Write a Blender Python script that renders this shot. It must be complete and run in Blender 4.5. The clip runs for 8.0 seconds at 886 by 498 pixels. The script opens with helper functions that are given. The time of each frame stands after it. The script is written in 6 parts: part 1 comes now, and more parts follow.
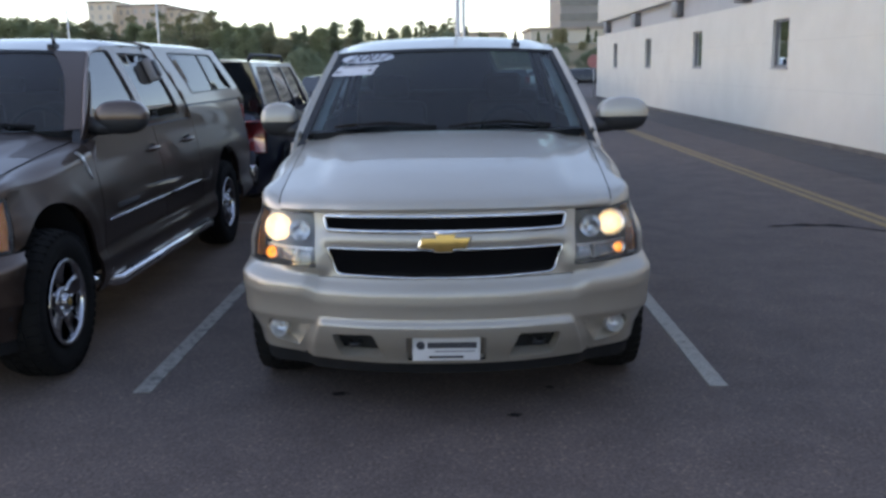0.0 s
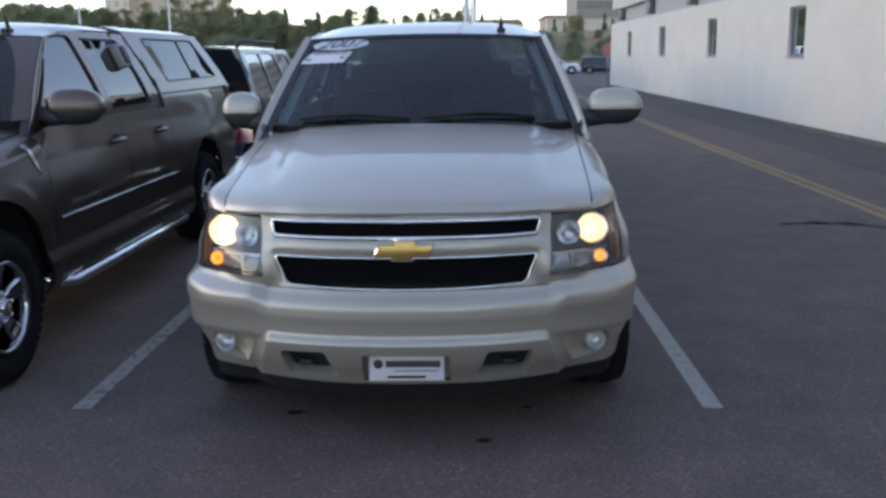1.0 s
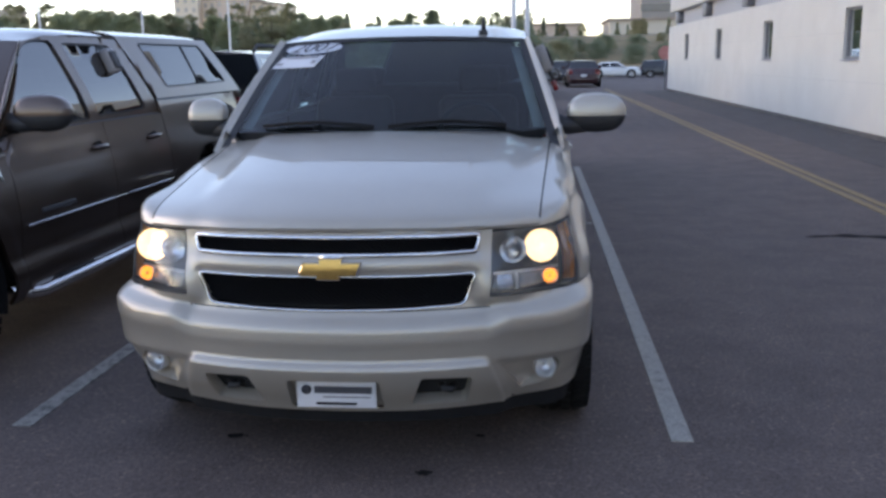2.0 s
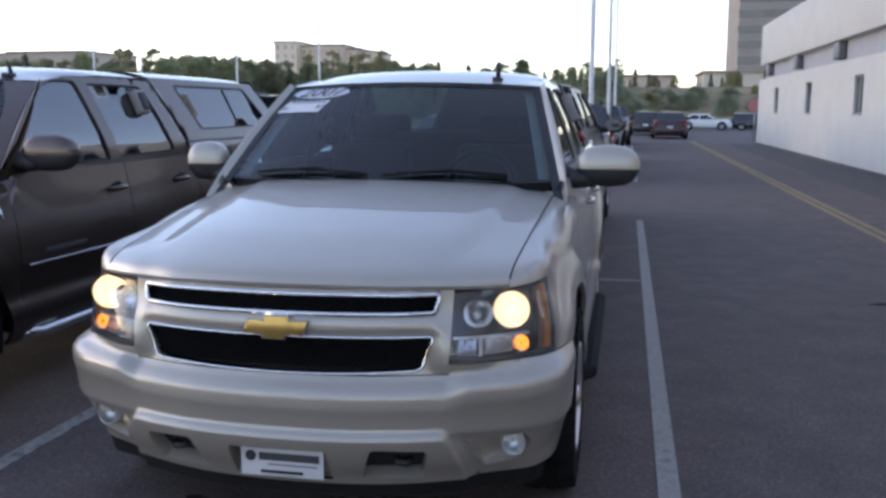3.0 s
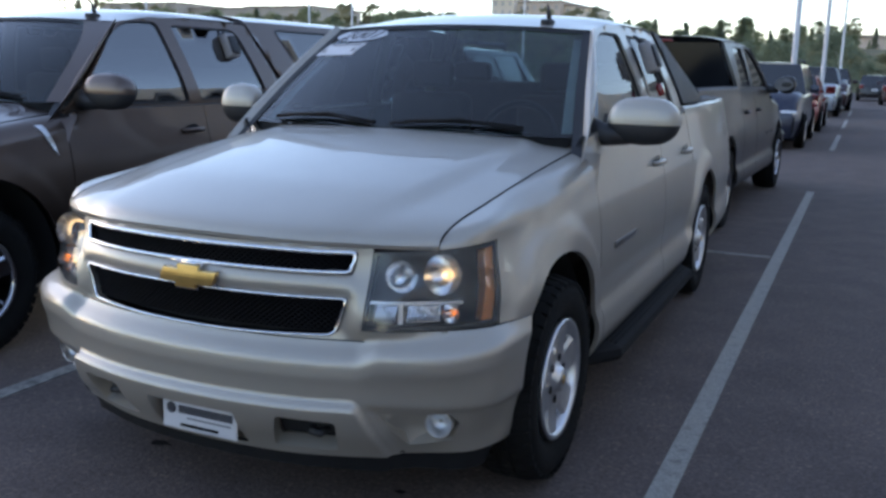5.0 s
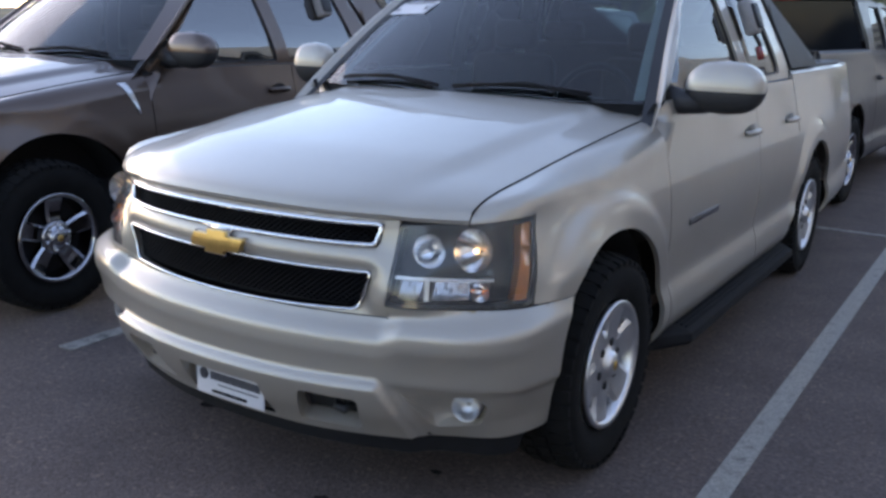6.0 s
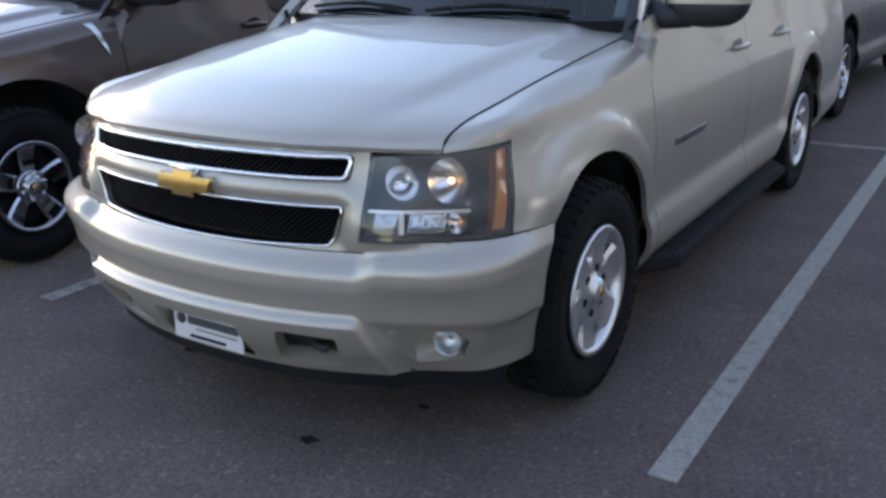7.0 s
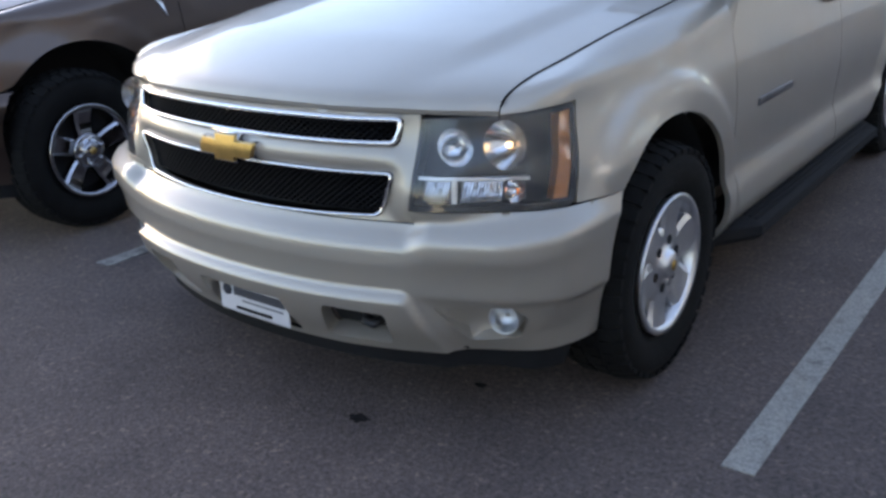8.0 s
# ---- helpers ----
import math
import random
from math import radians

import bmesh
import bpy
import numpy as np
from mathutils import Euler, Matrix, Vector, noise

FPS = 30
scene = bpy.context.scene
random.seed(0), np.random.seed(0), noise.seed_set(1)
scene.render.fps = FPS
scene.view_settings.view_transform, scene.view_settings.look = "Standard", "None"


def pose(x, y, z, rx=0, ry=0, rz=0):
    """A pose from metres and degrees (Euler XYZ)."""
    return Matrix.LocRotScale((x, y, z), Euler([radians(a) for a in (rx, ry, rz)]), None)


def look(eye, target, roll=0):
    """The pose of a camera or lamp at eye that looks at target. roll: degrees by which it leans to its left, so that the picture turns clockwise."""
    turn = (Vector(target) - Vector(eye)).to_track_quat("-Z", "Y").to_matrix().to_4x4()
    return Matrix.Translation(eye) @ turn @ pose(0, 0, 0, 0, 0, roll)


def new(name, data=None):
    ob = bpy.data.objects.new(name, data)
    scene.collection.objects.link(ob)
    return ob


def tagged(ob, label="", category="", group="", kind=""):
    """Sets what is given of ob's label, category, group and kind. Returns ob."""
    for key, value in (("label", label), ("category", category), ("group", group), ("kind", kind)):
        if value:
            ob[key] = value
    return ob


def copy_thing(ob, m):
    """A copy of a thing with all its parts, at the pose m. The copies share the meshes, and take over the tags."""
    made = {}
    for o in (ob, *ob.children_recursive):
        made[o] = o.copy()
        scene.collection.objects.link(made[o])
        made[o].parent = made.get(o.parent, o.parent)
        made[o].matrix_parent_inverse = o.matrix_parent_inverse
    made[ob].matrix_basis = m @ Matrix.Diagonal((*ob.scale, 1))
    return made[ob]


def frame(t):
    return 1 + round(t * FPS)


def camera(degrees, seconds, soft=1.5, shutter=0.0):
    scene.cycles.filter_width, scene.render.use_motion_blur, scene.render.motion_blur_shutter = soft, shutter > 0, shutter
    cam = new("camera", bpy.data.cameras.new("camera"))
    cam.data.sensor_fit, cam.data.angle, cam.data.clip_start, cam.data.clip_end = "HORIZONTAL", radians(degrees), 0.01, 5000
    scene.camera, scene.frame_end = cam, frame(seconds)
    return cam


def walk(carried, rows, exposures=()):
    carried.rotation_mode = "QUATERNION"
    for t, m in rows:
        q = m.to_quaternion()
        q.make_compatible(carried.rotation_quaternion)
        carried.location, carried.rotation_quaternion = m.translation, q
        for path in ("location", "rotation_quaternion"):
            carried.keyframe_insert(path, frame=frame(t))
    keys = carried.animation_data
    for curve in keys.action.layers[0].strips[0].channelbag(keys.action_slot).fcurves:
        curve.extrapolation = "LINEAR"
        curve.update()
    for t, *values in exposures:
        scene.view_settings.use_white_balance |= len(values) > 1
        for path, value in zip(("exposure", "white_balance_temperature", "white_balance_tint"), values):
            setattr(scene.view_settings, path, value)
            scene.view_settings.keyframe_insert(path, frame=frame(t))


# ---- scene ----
cam = camera(52.0, 8.0, 3.0)
PATH = [
    (0, (0.056, -3.995, 1.633), (0.025, -2.034, 1.241), -1.0),
    (0.5, (0.157, -3.799, 1.627), (0.076, -1.853, 1.172), -0.8),
    (1, (0.274, -3.56, 1.628), (0.21, -1.605, 1.211), -0.8),
    (2.5, (0.991, -3.102, 1.613), (0.698, -1.164, 1.215), -0.6),
    (3, (1.169, -2.91, 1.61), (0.78, -0.972, 1.306), 0.1),
    (3.5, (1.431, -2.805, 1.616), (0.853, -0.914, 1.315), -0.9),
    (4, (1.662, -2.701, 1.58), (0.989, -0.845, 1.258), 0.3),
    (5.5, (2.04, -2.115, 1.556), (1.113, -0.398, 1.118), 1.6),
    (6, (2.114, -2.004, 1.566), (1.07, -0.369, 1.078), 1.5),
    (6.5, (2.126, -1.919, 1.536), (1.071, -0.332, 0.928), -0.9),
    (7, (2.129, -1.896, 1.536), (1.109, -0.295, 0.908), -1.0),
    (7.5, (2.128, -1.859, 1.524), (1.072, -0.295, 0.862), -0.9),
    (8, (2.057, -1.711, 1.493), (0.922, -0.221, 0.791), -2.2),
]
walk(cam, [(t, look(eye, target, roll)) for t, eye, target, roll in PATH], [(0, 1.96, 6650, 20), (1, 1.98, 6600, 20), (2.5, 2.11, 6650, 25), (3, 1.98, 6500, 25), (3.5, 1.74, 6300, 20), (4, 1.58, 6100, 17), (5.5, 2.11, 6300, 20), (6.5, 2.29, 6650, 23), (7, 2.35, 6600, 20), (8, 2.37, 6600, 19)])

# ---- light ----
world = bpy.data.worlds.new("dusk_sky")
scene.world = world
world.use_nodes = True
_wn, _wl = world.node_tree.nodes, world.node_tree.links
_sky = _wn.new("ShaderNodeTexSky")
_sky.sky_type = "NISHITA"
_sky.sun_disc = False
_sky.sun_elevation = radians(10)
_sky.sun_rotation = radians(-82)
_sky.dust_density = 0.8
_sky.altitude = 1700
# a thin veil of high cloud evens the sky out
_veil = _wn.new("ShaderNodeMix")
_veil.data_type = "RGBA"
_veil.inputs[0].default_value = 0.30
_veil.inputs[7].default_value = (1.0, 1.2, 1.55, 1)
_wl.new(_sky.outputs[0], _veil.inputs[6])
_wl.new(_veil.outputs[2], _wn["Background"].inputs[0])
_wn["Background"].inputs[1].default_value = 0.15

_sun = bpy.data.lights.new("low_sun", "SUN")
_sun.energy, _sun.angle, _sun.color = 0.14, radians(50), (1.0, 0.80, 0.60)
sun = new("low_sun", _sun)
sun.matrix_world = look((-43, 6, 7.4), (0, 0, 0))

# ---- materials ----


def material(name):
    m = bpy.data.materials.new(name)
    m.use_nodes = True
    nt = m.node_tree
    return m, nt, nt.nodes["Principled BSDF"]


def noise_node(nt, scale, detail=4.0, rough=0.55, coords="Object"):
    tc = nt.nodes.new("ShaderNodeTexCoord")
    n = nt.nodes.new("ShaderNodeTexNoise")
    n.inputs["Scale"].default_value = scale
    n.inputs["Detail"].default_value = detail
    n.inputs["Roughness"].default_value = rough
    nt.links.new(tc.outputs[coords], n.inputs["Vector"])
    return n


def ramp(nt, source, stops):
    r = nt.nodes.new("ShaderNodeValToRGB")
    while len(r.color_ramp.elements) < len(stops):
        r.color_ramp.elements.new(0.5)
    for e, (p, c) in zip(r.color_ramp.elements, stops):
        e.position = p
        e.color = (*c, 1) if len(c) == 3 else c
    nt.links.new(source, r.inputs[0])
    return r


def mix_color(nt, fac, a, b, blend="MIX"):
    x = nt.nodes.new("ShaderNodeMix")
    x.data_type = "RGBA"
    x.blend_type = blend
    for value, slot in ((fac, 0), (a, 6), (b, 7)):
        if isinstance(value, (int, float)):
            x.inputs[slot].default_value = value
        elif isinstance(value, tuple):
            x.inputs[slot].default_value = (*value, 1)
        else:
            nt.links.new(value, x.inputs[slot])
    return x.outputs[2]


def bump(nt, bsdf, height, strength, distance=0.01):
    b = nt.nodes.new("ShaderNodeBump")
    b.inputs["Strength"].default_value = strength
    b.inputs["Distance"].default_value = distance
    nt.links.new(height, b.inputs["Height"])
    nt.links.new(b.outputs[0], bsdf.inputs["Normal"])


def plain(name, color, rough=0.6, metal=0.0, var=0.15, scale=6.0, relief=0.0, coat=0.0, fine=120.0):
    """A surface with blotches at one scale and grain at a finer one."""
    m, nt, b = material(name)
    n = noise_node(nt, scale)
    n2 = noise_node(nt, fine, 3)
    dark = tuple(c * (1 - var) for c in color)
    light = tuple(min(1, c * (1 + var)) for c in color)
    r = ramp(nt, n.outputs[0], [(0.3, dark), (0.7, light)])
    r2 = ramp(nt, n2.outputs[0], [(0.3, (1 - var * .6,) * 3), (0.7, (1, 1, 1))])
    nt.links.new(mix_color(nt, 1.0, r.outputs[0], r2.outputs[0], "MULTIPLY"), b.inputs["Base Color"])
    rr = nt.nodes.new("ShaderNodeMapRange")
    rr.inputs["To Min"].default_value = max(0.02, rough - 0.08)
    rr.inputs["To Max"].default_value = min(1, rough + 0.08)
    nt.links.new(n.outputs[0], rr.inputs[0])
    nt.links.new(rr.outputs[0], b.inputs["Roughness"])
    b.inputs["Metallic"].default_value = metal
    b.inputs["Coat Weight"].default_value = coat
    if relief:
        bump(nt, b, n2.outputs[0], relief)
    return m


def car_paint(name, color, metal=0.6, rough=0.36, dust=0.12):
    """Metallic paint under clear coat, with fine flake and a film of road dust."""
    m, nt, b = material(name)
    flake = noise_node(nt, 900, 2)
    film = noise_node(nt, 3.5, 5)
    streak = noise_node(nt, 22, 4)
    f = ramp(nt, flake.outputs[0], [(0.35, tuple(c * .97 for c in color)), (0.65, tuple(min(1, c * 1.03) for c in color))])
    d = ramp(nt, film.outputs[0], [(0.4, (0, 0, 0)), (0.75, (dust,) * 3)])
    nt.links.new(mix_color(nt, d.outputs[0], f.outputs[0], (0.26, 0.23, 0.19)), b.inputs["Base Color"])
    rr = nt.nodes.new("ShaderNodeMapRange")
    rr.inputs["To Min"].default_value = rough - 0.02
    rr.inputs["To Max"].default_value = rough + 0.03
    nt.links.new(streak.outputs[0], rr.inputs[0])
    nt.links.new(rr.outputs[0], b.inputs["Roughness"])
    b.inputs["Metallic"].default_value = metal
    b.inputs["Coat Weight"].default_value = 0.7
    cr = ramp(nt, film.outputs[0], [(0.35, (0.035,) * 3), (0.8, (0.075,) * 3)])
    nt.links.new(cr.outputs[0], b.inputs["Coat Roughness"])
    return m


def pane(name, tint, gloss=0.06, rough=0.01, haze=0.0):
    """A thin pane: it lets light through with a tint, and mirrors by its angle."""
    m, nt, b = material(name)
    nt.nodes.remove(b)
    out = nt.nodes["Material Output"]
    tr = nt.nodes.new("ShaderNodeBsdfTransparent")
    tr.inputs[0].default_value = (*tint, 1)
    gl = nt.nodes.new("ShaderNodeBsdfGlossy")
    gl.inputs["Roughness"].default_value = rough
    fr = nt.nodes.new("ShaderNodeFresnel")
    fr.inputs[0].default_value = 1.5 + gloss
    mx = nt.nodes.new("ShaderNodeMixShader")
    nt.links.new(fr.outputs[0], mx.inputs[0])
    film = nt.nodes.new("ShaderNodeBsdfDiffuse")
    film.inputs[0].default_value = (0.6, 0.6, 0.6, 1)
    hz = nt.nodes.new("ShaderNodeMixShader")
    hz.inputs[0].default_value = haze
    nt.links.new(tr.outputs[0], hz.inputs[1])
    nt.links.new(film.outputs[0], hz.inputs[2])
    nt.links.new(hz.outputs[0], mx.inputs[1])
    nt.links.new(gl.outputs[0], mx.inputs[2])
    nt.links.new(mx.outputs[0], out.inputs[0])
    return m


def emitter(name, color, strength):
    m, nt, b = material(name)
    b.inputs["Base Color"].default_value = (*color, 1)
    b.inputs["Emission Color"].default_value = (*color, 1)
    b.inputs["Emission Strength"].default_value = strength
    return m


def asphalt_material():
    m, nt, b = material("asphalt")
    big = noise_node(nt, 0.35, 5)
    mid = noise_node(nt, 2.6, 5)
    grain = noise_node(nt, 60, 4, 0.75)
    vor = nt.nodes.new("ShaderNodeTexVoronoi")
    vor.inputs["Scale"].default_value = 110
    tc = nt.nodes.new("ShaderNodeTexCoord")
    nt.links.new(tc.outputs["Object"], vor.inputs["Vector"])
    base = ramp(nt, big.outputs[0], [(0.3, (0.102, 0.079, 0.073)), (0.7, (0.123, 0.095, 0.087))])
    worn = ramp(nt, mid.outputs[0], [(0.35, (0.8, 0.8, 0.8)), (0.7, (1.12, 1.12, 1.1))])
    spk = ramp(nt, grain.outputs[0], [(0.3, (0.35, 0.35, 0.35)), (0.5, (0.98, 0.98, 0.98)), (0.62, (1.3, 1.28, 1.25)), (0.75, (2.4, 2.3, 2.2))])
    c = mix_color(nt, 1.0, base.outputs[0], worn.outputs[0], "MULTIPLY")
    c = mix_color(nt, 0.95, c, spk.outputs[0], "MULTIPLY")
    cell = nt.nodes.new("ShaderNodeTexVoronoi")
    cell.inputs["Scale"].default_value = 62
    nt.links.new(tc.outputs["Object"], cell.inputs["Vector"])
    chips = ramp(nt, cell.outputs["Color"], [(0.0, (0.80, 0.80, 0.80)), (0.6, (0.97, 0.97, 0.97)), (0.78, (1.08, 1.06, 1.03)), (0.92, (1.5, 1.42, 1.32))])
    c = mix_color(nt, 1.0, c, chips.outputs[0], "MULTIPLY")
    nt.links.new(c, b.inputs["Base Color"])
    b.inputs["Roughness"].default_value = 0.88
    bump(nt, b, vor.outputs[0], 0.5, 0.004)
    return m


def line_paint(name, color, wear=0.5):
    """Road paint, rubbed through to the asphalt in patches."""
    m, nt, b = material(name)
    n = noise_node(nt, 14, 6, 0.7)
    n2 = noise_node(nt, 120, 3)
    r = ramp(nt, n.outputs[0], [(wear - .12, (0, 0, 0)), (wear + .1, (1, 1, 1))])
    g = ramp(nt, n2.outputs[0], [(0.35, (0.5,) * 3), (0.6, (1,) * 3)])
    k = mix_color(nt, 1.0, r.outputs[0], g.outputs[0], "MULTIPLY")
    nt.links.new(mix_color(nt, k, (0.07, 0.066, 0.065), color), b.inputs["Base Color"])
    b.inputs["Roughness"].default_value = 0.8
    bump(nt, b, n2.outputs[0], 0.3, 0.004)
    return m


ASPHALT = asphalt_material()
WHITE_LINE = line_paint("white_line_paint", (0.35, 0.335, 0.30), 0.36)
WORN_LINE = line_paint("worn_line_paint", (0.25, 0.24, 0.215), 0.5)
YELLOW_LINE = line_paint("yellow_line_paint", (0.30, 0.20, 0.075), 0.40)
RUBBED_LINE = line_paint("rubbed_line_paint", (0.31, 0.295, 0.265), 0.44)
SILVER = car_paint("silver_tan_paint", (0.43, 0.392, 0.333), 0.55, 0.40)
BROWN = car_paint("grey_brown_paint", (0.108, 0.077, 0.062), 0.92, 0.36, 0.03)
TAN = car_paint("dark_pewter_paint", (0.024, 0.021, 0.019), 0.15, 0.42, 0.02)
TAN.node_tree.nodes["Principled BSDF"].inputs["Coat Weight"].default_value = 0.3
NAVY = car_paint("dark_blue_paint", (0.02, 0.026, 0.05), 0.4, 0.3)
RED = car_paint("red_paint", (0.32, 0.02, 0.02), 0.2, 0.3)
DARKRED = car_paint("dark_red_paint", (0.035, 0.010, 0.014), 0.3, 0.3)
WHITEP = car_paint("white_paint", (0.7, 0.7, 0.7), 0.0, 0.3)
PALEBLUE = car_paint("pale_silver_paint", (0.42, 0.46, 0.5), 0.4, 0.3)
BLACKP = car_paint("black_paint", (0.015, 0.015, 0.018), 0.2, 0.25)
TEALP = car_paint("grey_green_paint", (0.12, 0.17, 0.17), 0.4, 0.3)
BLACK_PLASTIC = plain("black_plastic", (0.022, 0.022, 0.024), 0.55, 0, 0.2, 9, 0.1)
GREY_PLASTIC = plain("weathered_plastic", (0.05, 0.05, 0.053), 0.6, 0, 0.2, 9, 0.15)
DARK = plain("dark_cavity", (0.012, 0.012, 0.013), 0.9, 0, 0.2)
RUBBER = plain("tyre_rubber", (0.008, 0.0078, 0.0076), 0.88, 0, 0.35, 14, 0.3)
RUBBER.node_tree.nodes["Principled BSDF"].inputs["Specular IOR Level"].default_value = 0.2
CHROME = plain("chrome", (0.78, 0.78, 0.79), 0.09, 1.0, 0.05, 10)
ALUMINIUM = plain("machined_aluminium", (0.72, 0.72, 0.73), 0.36, 1.0, 0.1, 16)
# chrome with the dark surroundings it mirrors put into its colour
DIMMED_CHROME = plain("dimmed_chrome", (0.42, 0.42, 0.44), 0.10, 1.0, 0.05, 10)
BOWL = plain("lamp_reflector", (0.92, 0.92, 0.94), 0.16, 0.95, 0.1, 40)
ALLOY_DARK = plain("cast_alloy", (0.2, 0.2, 0.21), 0.4, 0.9, 0.2, 16)
FLUTE = plain("bright_flutes", (0.88, 0.88, 0.88), 0.22, 0.9, 0.1, 60)
GOLD = plain("gold_badge", (0.66, 0.43, 0.14), 0.34, 0.9, 0.1, 30)
WINDSCREEN = pane("windscreen_glass", (0.62, 0.78, 0.80), 0.14)
REAR_PANE = pane("rear_pane_glass", (0.42, 0.50, 0.52), 0.2)
TINTED = pane("tinted_glass", (0.022, 0.026, 0.03), 1.45)
SIDE_GLASS = pane("side_glass", (0.42, 0.50, 0.50), 0.9)
LENS = pane("lamp_lens", (0.93, 0.94, 0.95), 0.15, 0.01, 0.06)
AMBER = plain("amber_lens", (0.75, 0.26, 0.05), 0.2, 0, 0.12, 30, 0, 0.6)
RED_LENS = plain("red_lens", (0.20, 0.014, 0.014), 0.2, 0, 0.12, 30, 0, 0.6)
LAMP_BULB = emitter("headlamp_bulb", (1.0, 0.68, 0.30), 0.8)
MIRROR_BOWL = plain("lamp_mirror", (0.92, 0.92, 0.93), 0.20, 1.0, 0.06, 40)
AMBER_ON = emitter("signal_light", (1.0, 0.30, 0.02), 0.7)
DARK_GLASS = plain("dark_car_glass", (0.012, 0.014, 0.016), 0.04, 0, 0.1, 5, 0, 1.0)
BACK_GLASS = plain("privacy_glass", (0.010, 0.011, 0.013), 0.10, 0, 0.1, 5)
BACK_GLASS.node_tree.nodes["Principled BSDF"].inputs["Specular IOR Level"].default_value = 0.15
CLOTH = plain("seat_cloth", (0.035, 0.032, 0.03), 0.9, 0, 0.2, 20, 0.2)
TRIM_DARK = plain("dashboard_plastic", (0.010, 0.010, 0.011), 0.7, 0, 0.2, 12, 0.2)
PILLAR_TRIM = plain("pale_cabin_plastic", (0.32, 0.33, 0.32), 0.7, 0, 0.1, 12, 0.2)
PAPER = plain("white_paper", (0.60, 0.60, 0.62), 0.6, 0, 0.04, 8)
PAPER_OVAL = plain("pale_decal", (0.5, 0.53, 0.58), 0.5, 0, 0.05, 8)
GRILLE_BLACK = plain("grille_black", (0.005, 0.005, 0.006), 0.65, 0, 0.2, 20)
GRILLE_BLACK.node_tree.nodes["Principled BSDF"].inputs["Specular IOR Level"].default_value = 0.12
MATTE = plain("matte_black_plastic", (0.012, 0.012, 0.013), 0.85, 0, .2, 12, .15)
MATTE.node_tree.nodes["Principled BSDF"].inputs["Specular IOR Level"].default_value = 0.2
INK = plain("dark_ink", (0.05, 0.05, 0.06), 0.7, 0, 0.1)
INK_GREY = plain("grey_ink", (0.2, 0.2, 0.21), 0.7, 0, 0.1)

# ---- mesh tools ----
from mathutils.geometry import delaunay_2d_cdt


def mesh_of(name, verts, faces, smooth=True):
    me = bpy.data.meshes.new(name)
    me.from_pydata([tuple(v) for v in verts], [], [tuple(f) for f in faces])
    if smooth:
        me.polygons.foreach_set("use_smooth", [True] * len(me.polygons))
    me.update()
    return me


def part(name, data, mat, parent=None, label="", m=None):
    """Links a bmesh or a mesh as one mesh object under a thing or a part."""
    if isinstance(data, bmesh.types.BMesh):
        me = bpy.data.meshes.new(name)
        data.to_mesh(me)
        data.free()
    else:
        me = data
    if mat is not None and not me.materials:
        me.materials.append(mat)
    ob = new(name, me)
    if parent is not None:
        ob.parent = parent
    if m is not None:
        ob.matrix_basis = m
    if label:
        tagged(ob, label)
    return ob


def box(x0, x1, y0, y1, z0, z1, bevel=0.0, seg=2):
    bm = bmesh.new()
    bmesh.ops.create_cube(bm, size=1)
    for v in bm.verts:
        v.co = Vector(((x0 + x1) / 2 + v.co.x * (x1 - x0), (y0 + y1) / 2 + v.co.y * (y1 - y0), (z0 + z1) / 2 + v.co.z * (z1 - z0)))
    if bevel:
        bmesh.ops.bevel(bm, geom=bm.edges[:], offset=bevel, segments=seg, affect="EDGES", profile=0.5)
        for f in bm.faces:
            f.smooth = True
    return bm


def boxes(items, bevel=0.0):
    """Several boxes joined in one bmesh."""
    verts, faces = [], []
    for it in items:
        b = box(*it, bevel)
        k = len(verts)
        b.verts.index_update()
        verts += [v.co[:] for v in b.verts]
        faces += [[k + v.index for v in f.verts] for f in b.faces]
        b.free()
    return mesh_of("boxes", verts, faces, bevel > 0)


def lathe(profile, n=32, axis="x", close=False):
    """Turns (radius, along) pairs about an axis."""
    verts, faces = [], []
    for r, a in profile:
        for i in range(n):
            t = 2 * math.pi * i / n
            p = (a, r * math.cos(t), r * math.sin(t))
            verts.append(p if axis == "x" else (p[1], p[2], p[0]) if axis == "z" else (p[1], p[0], p[2]))
    k = len(profile)
    for j in range(k if close else k - 1):
        for i in range(n):
            a, b = j * n + i, j * n + (i + 1) % n
            c, d = ((j + 1) % k) * n + (i + 1) % n, ((j + 1) % k) * n + i
            faces.append((a, b, c, d))
    return verts, faces


def tube(points, r, n=8, closed=False):
    """A round bar along points."""
    pts = [Vector(p) for p in points]
    verts, faces = [], []
    m = len(pts)
    for i, p in enumerate(pts):
        a = pts[(i - 1) % m] if closed or i else pts[0]
        b = pts[(i + 1) % m] if closed or i < m - 1 else pts[-1]
        d = (b - a).normalized()
        u = d.orthogonal().normalized() if abs(d.z) > .95 else d.cross(Vector((0, 0, 1))).normalized()
        w = d.cross(u)
        rr = r[i] if isinstance(r, (list, tuple)) else r
        for k in range(n):
            t = 2 * math.pi * k / n
            verts.append(p + u * math.cos(t) * rr + w * math.sin(t) * rr)
    for i in range(m if closed else m - 1):
        j = (i + 1) % m
        for k in range(n):
            faces.append((i * n + k, i * n + (k + 1) % n, j * n + (k + 1) % n, j * n + k))
    if not closed:
        faces += [tuple(range(n))[::-1], tuple((m - 1) * n + k for k in range(n))]
    return mesh_of("tube", verts, faces)


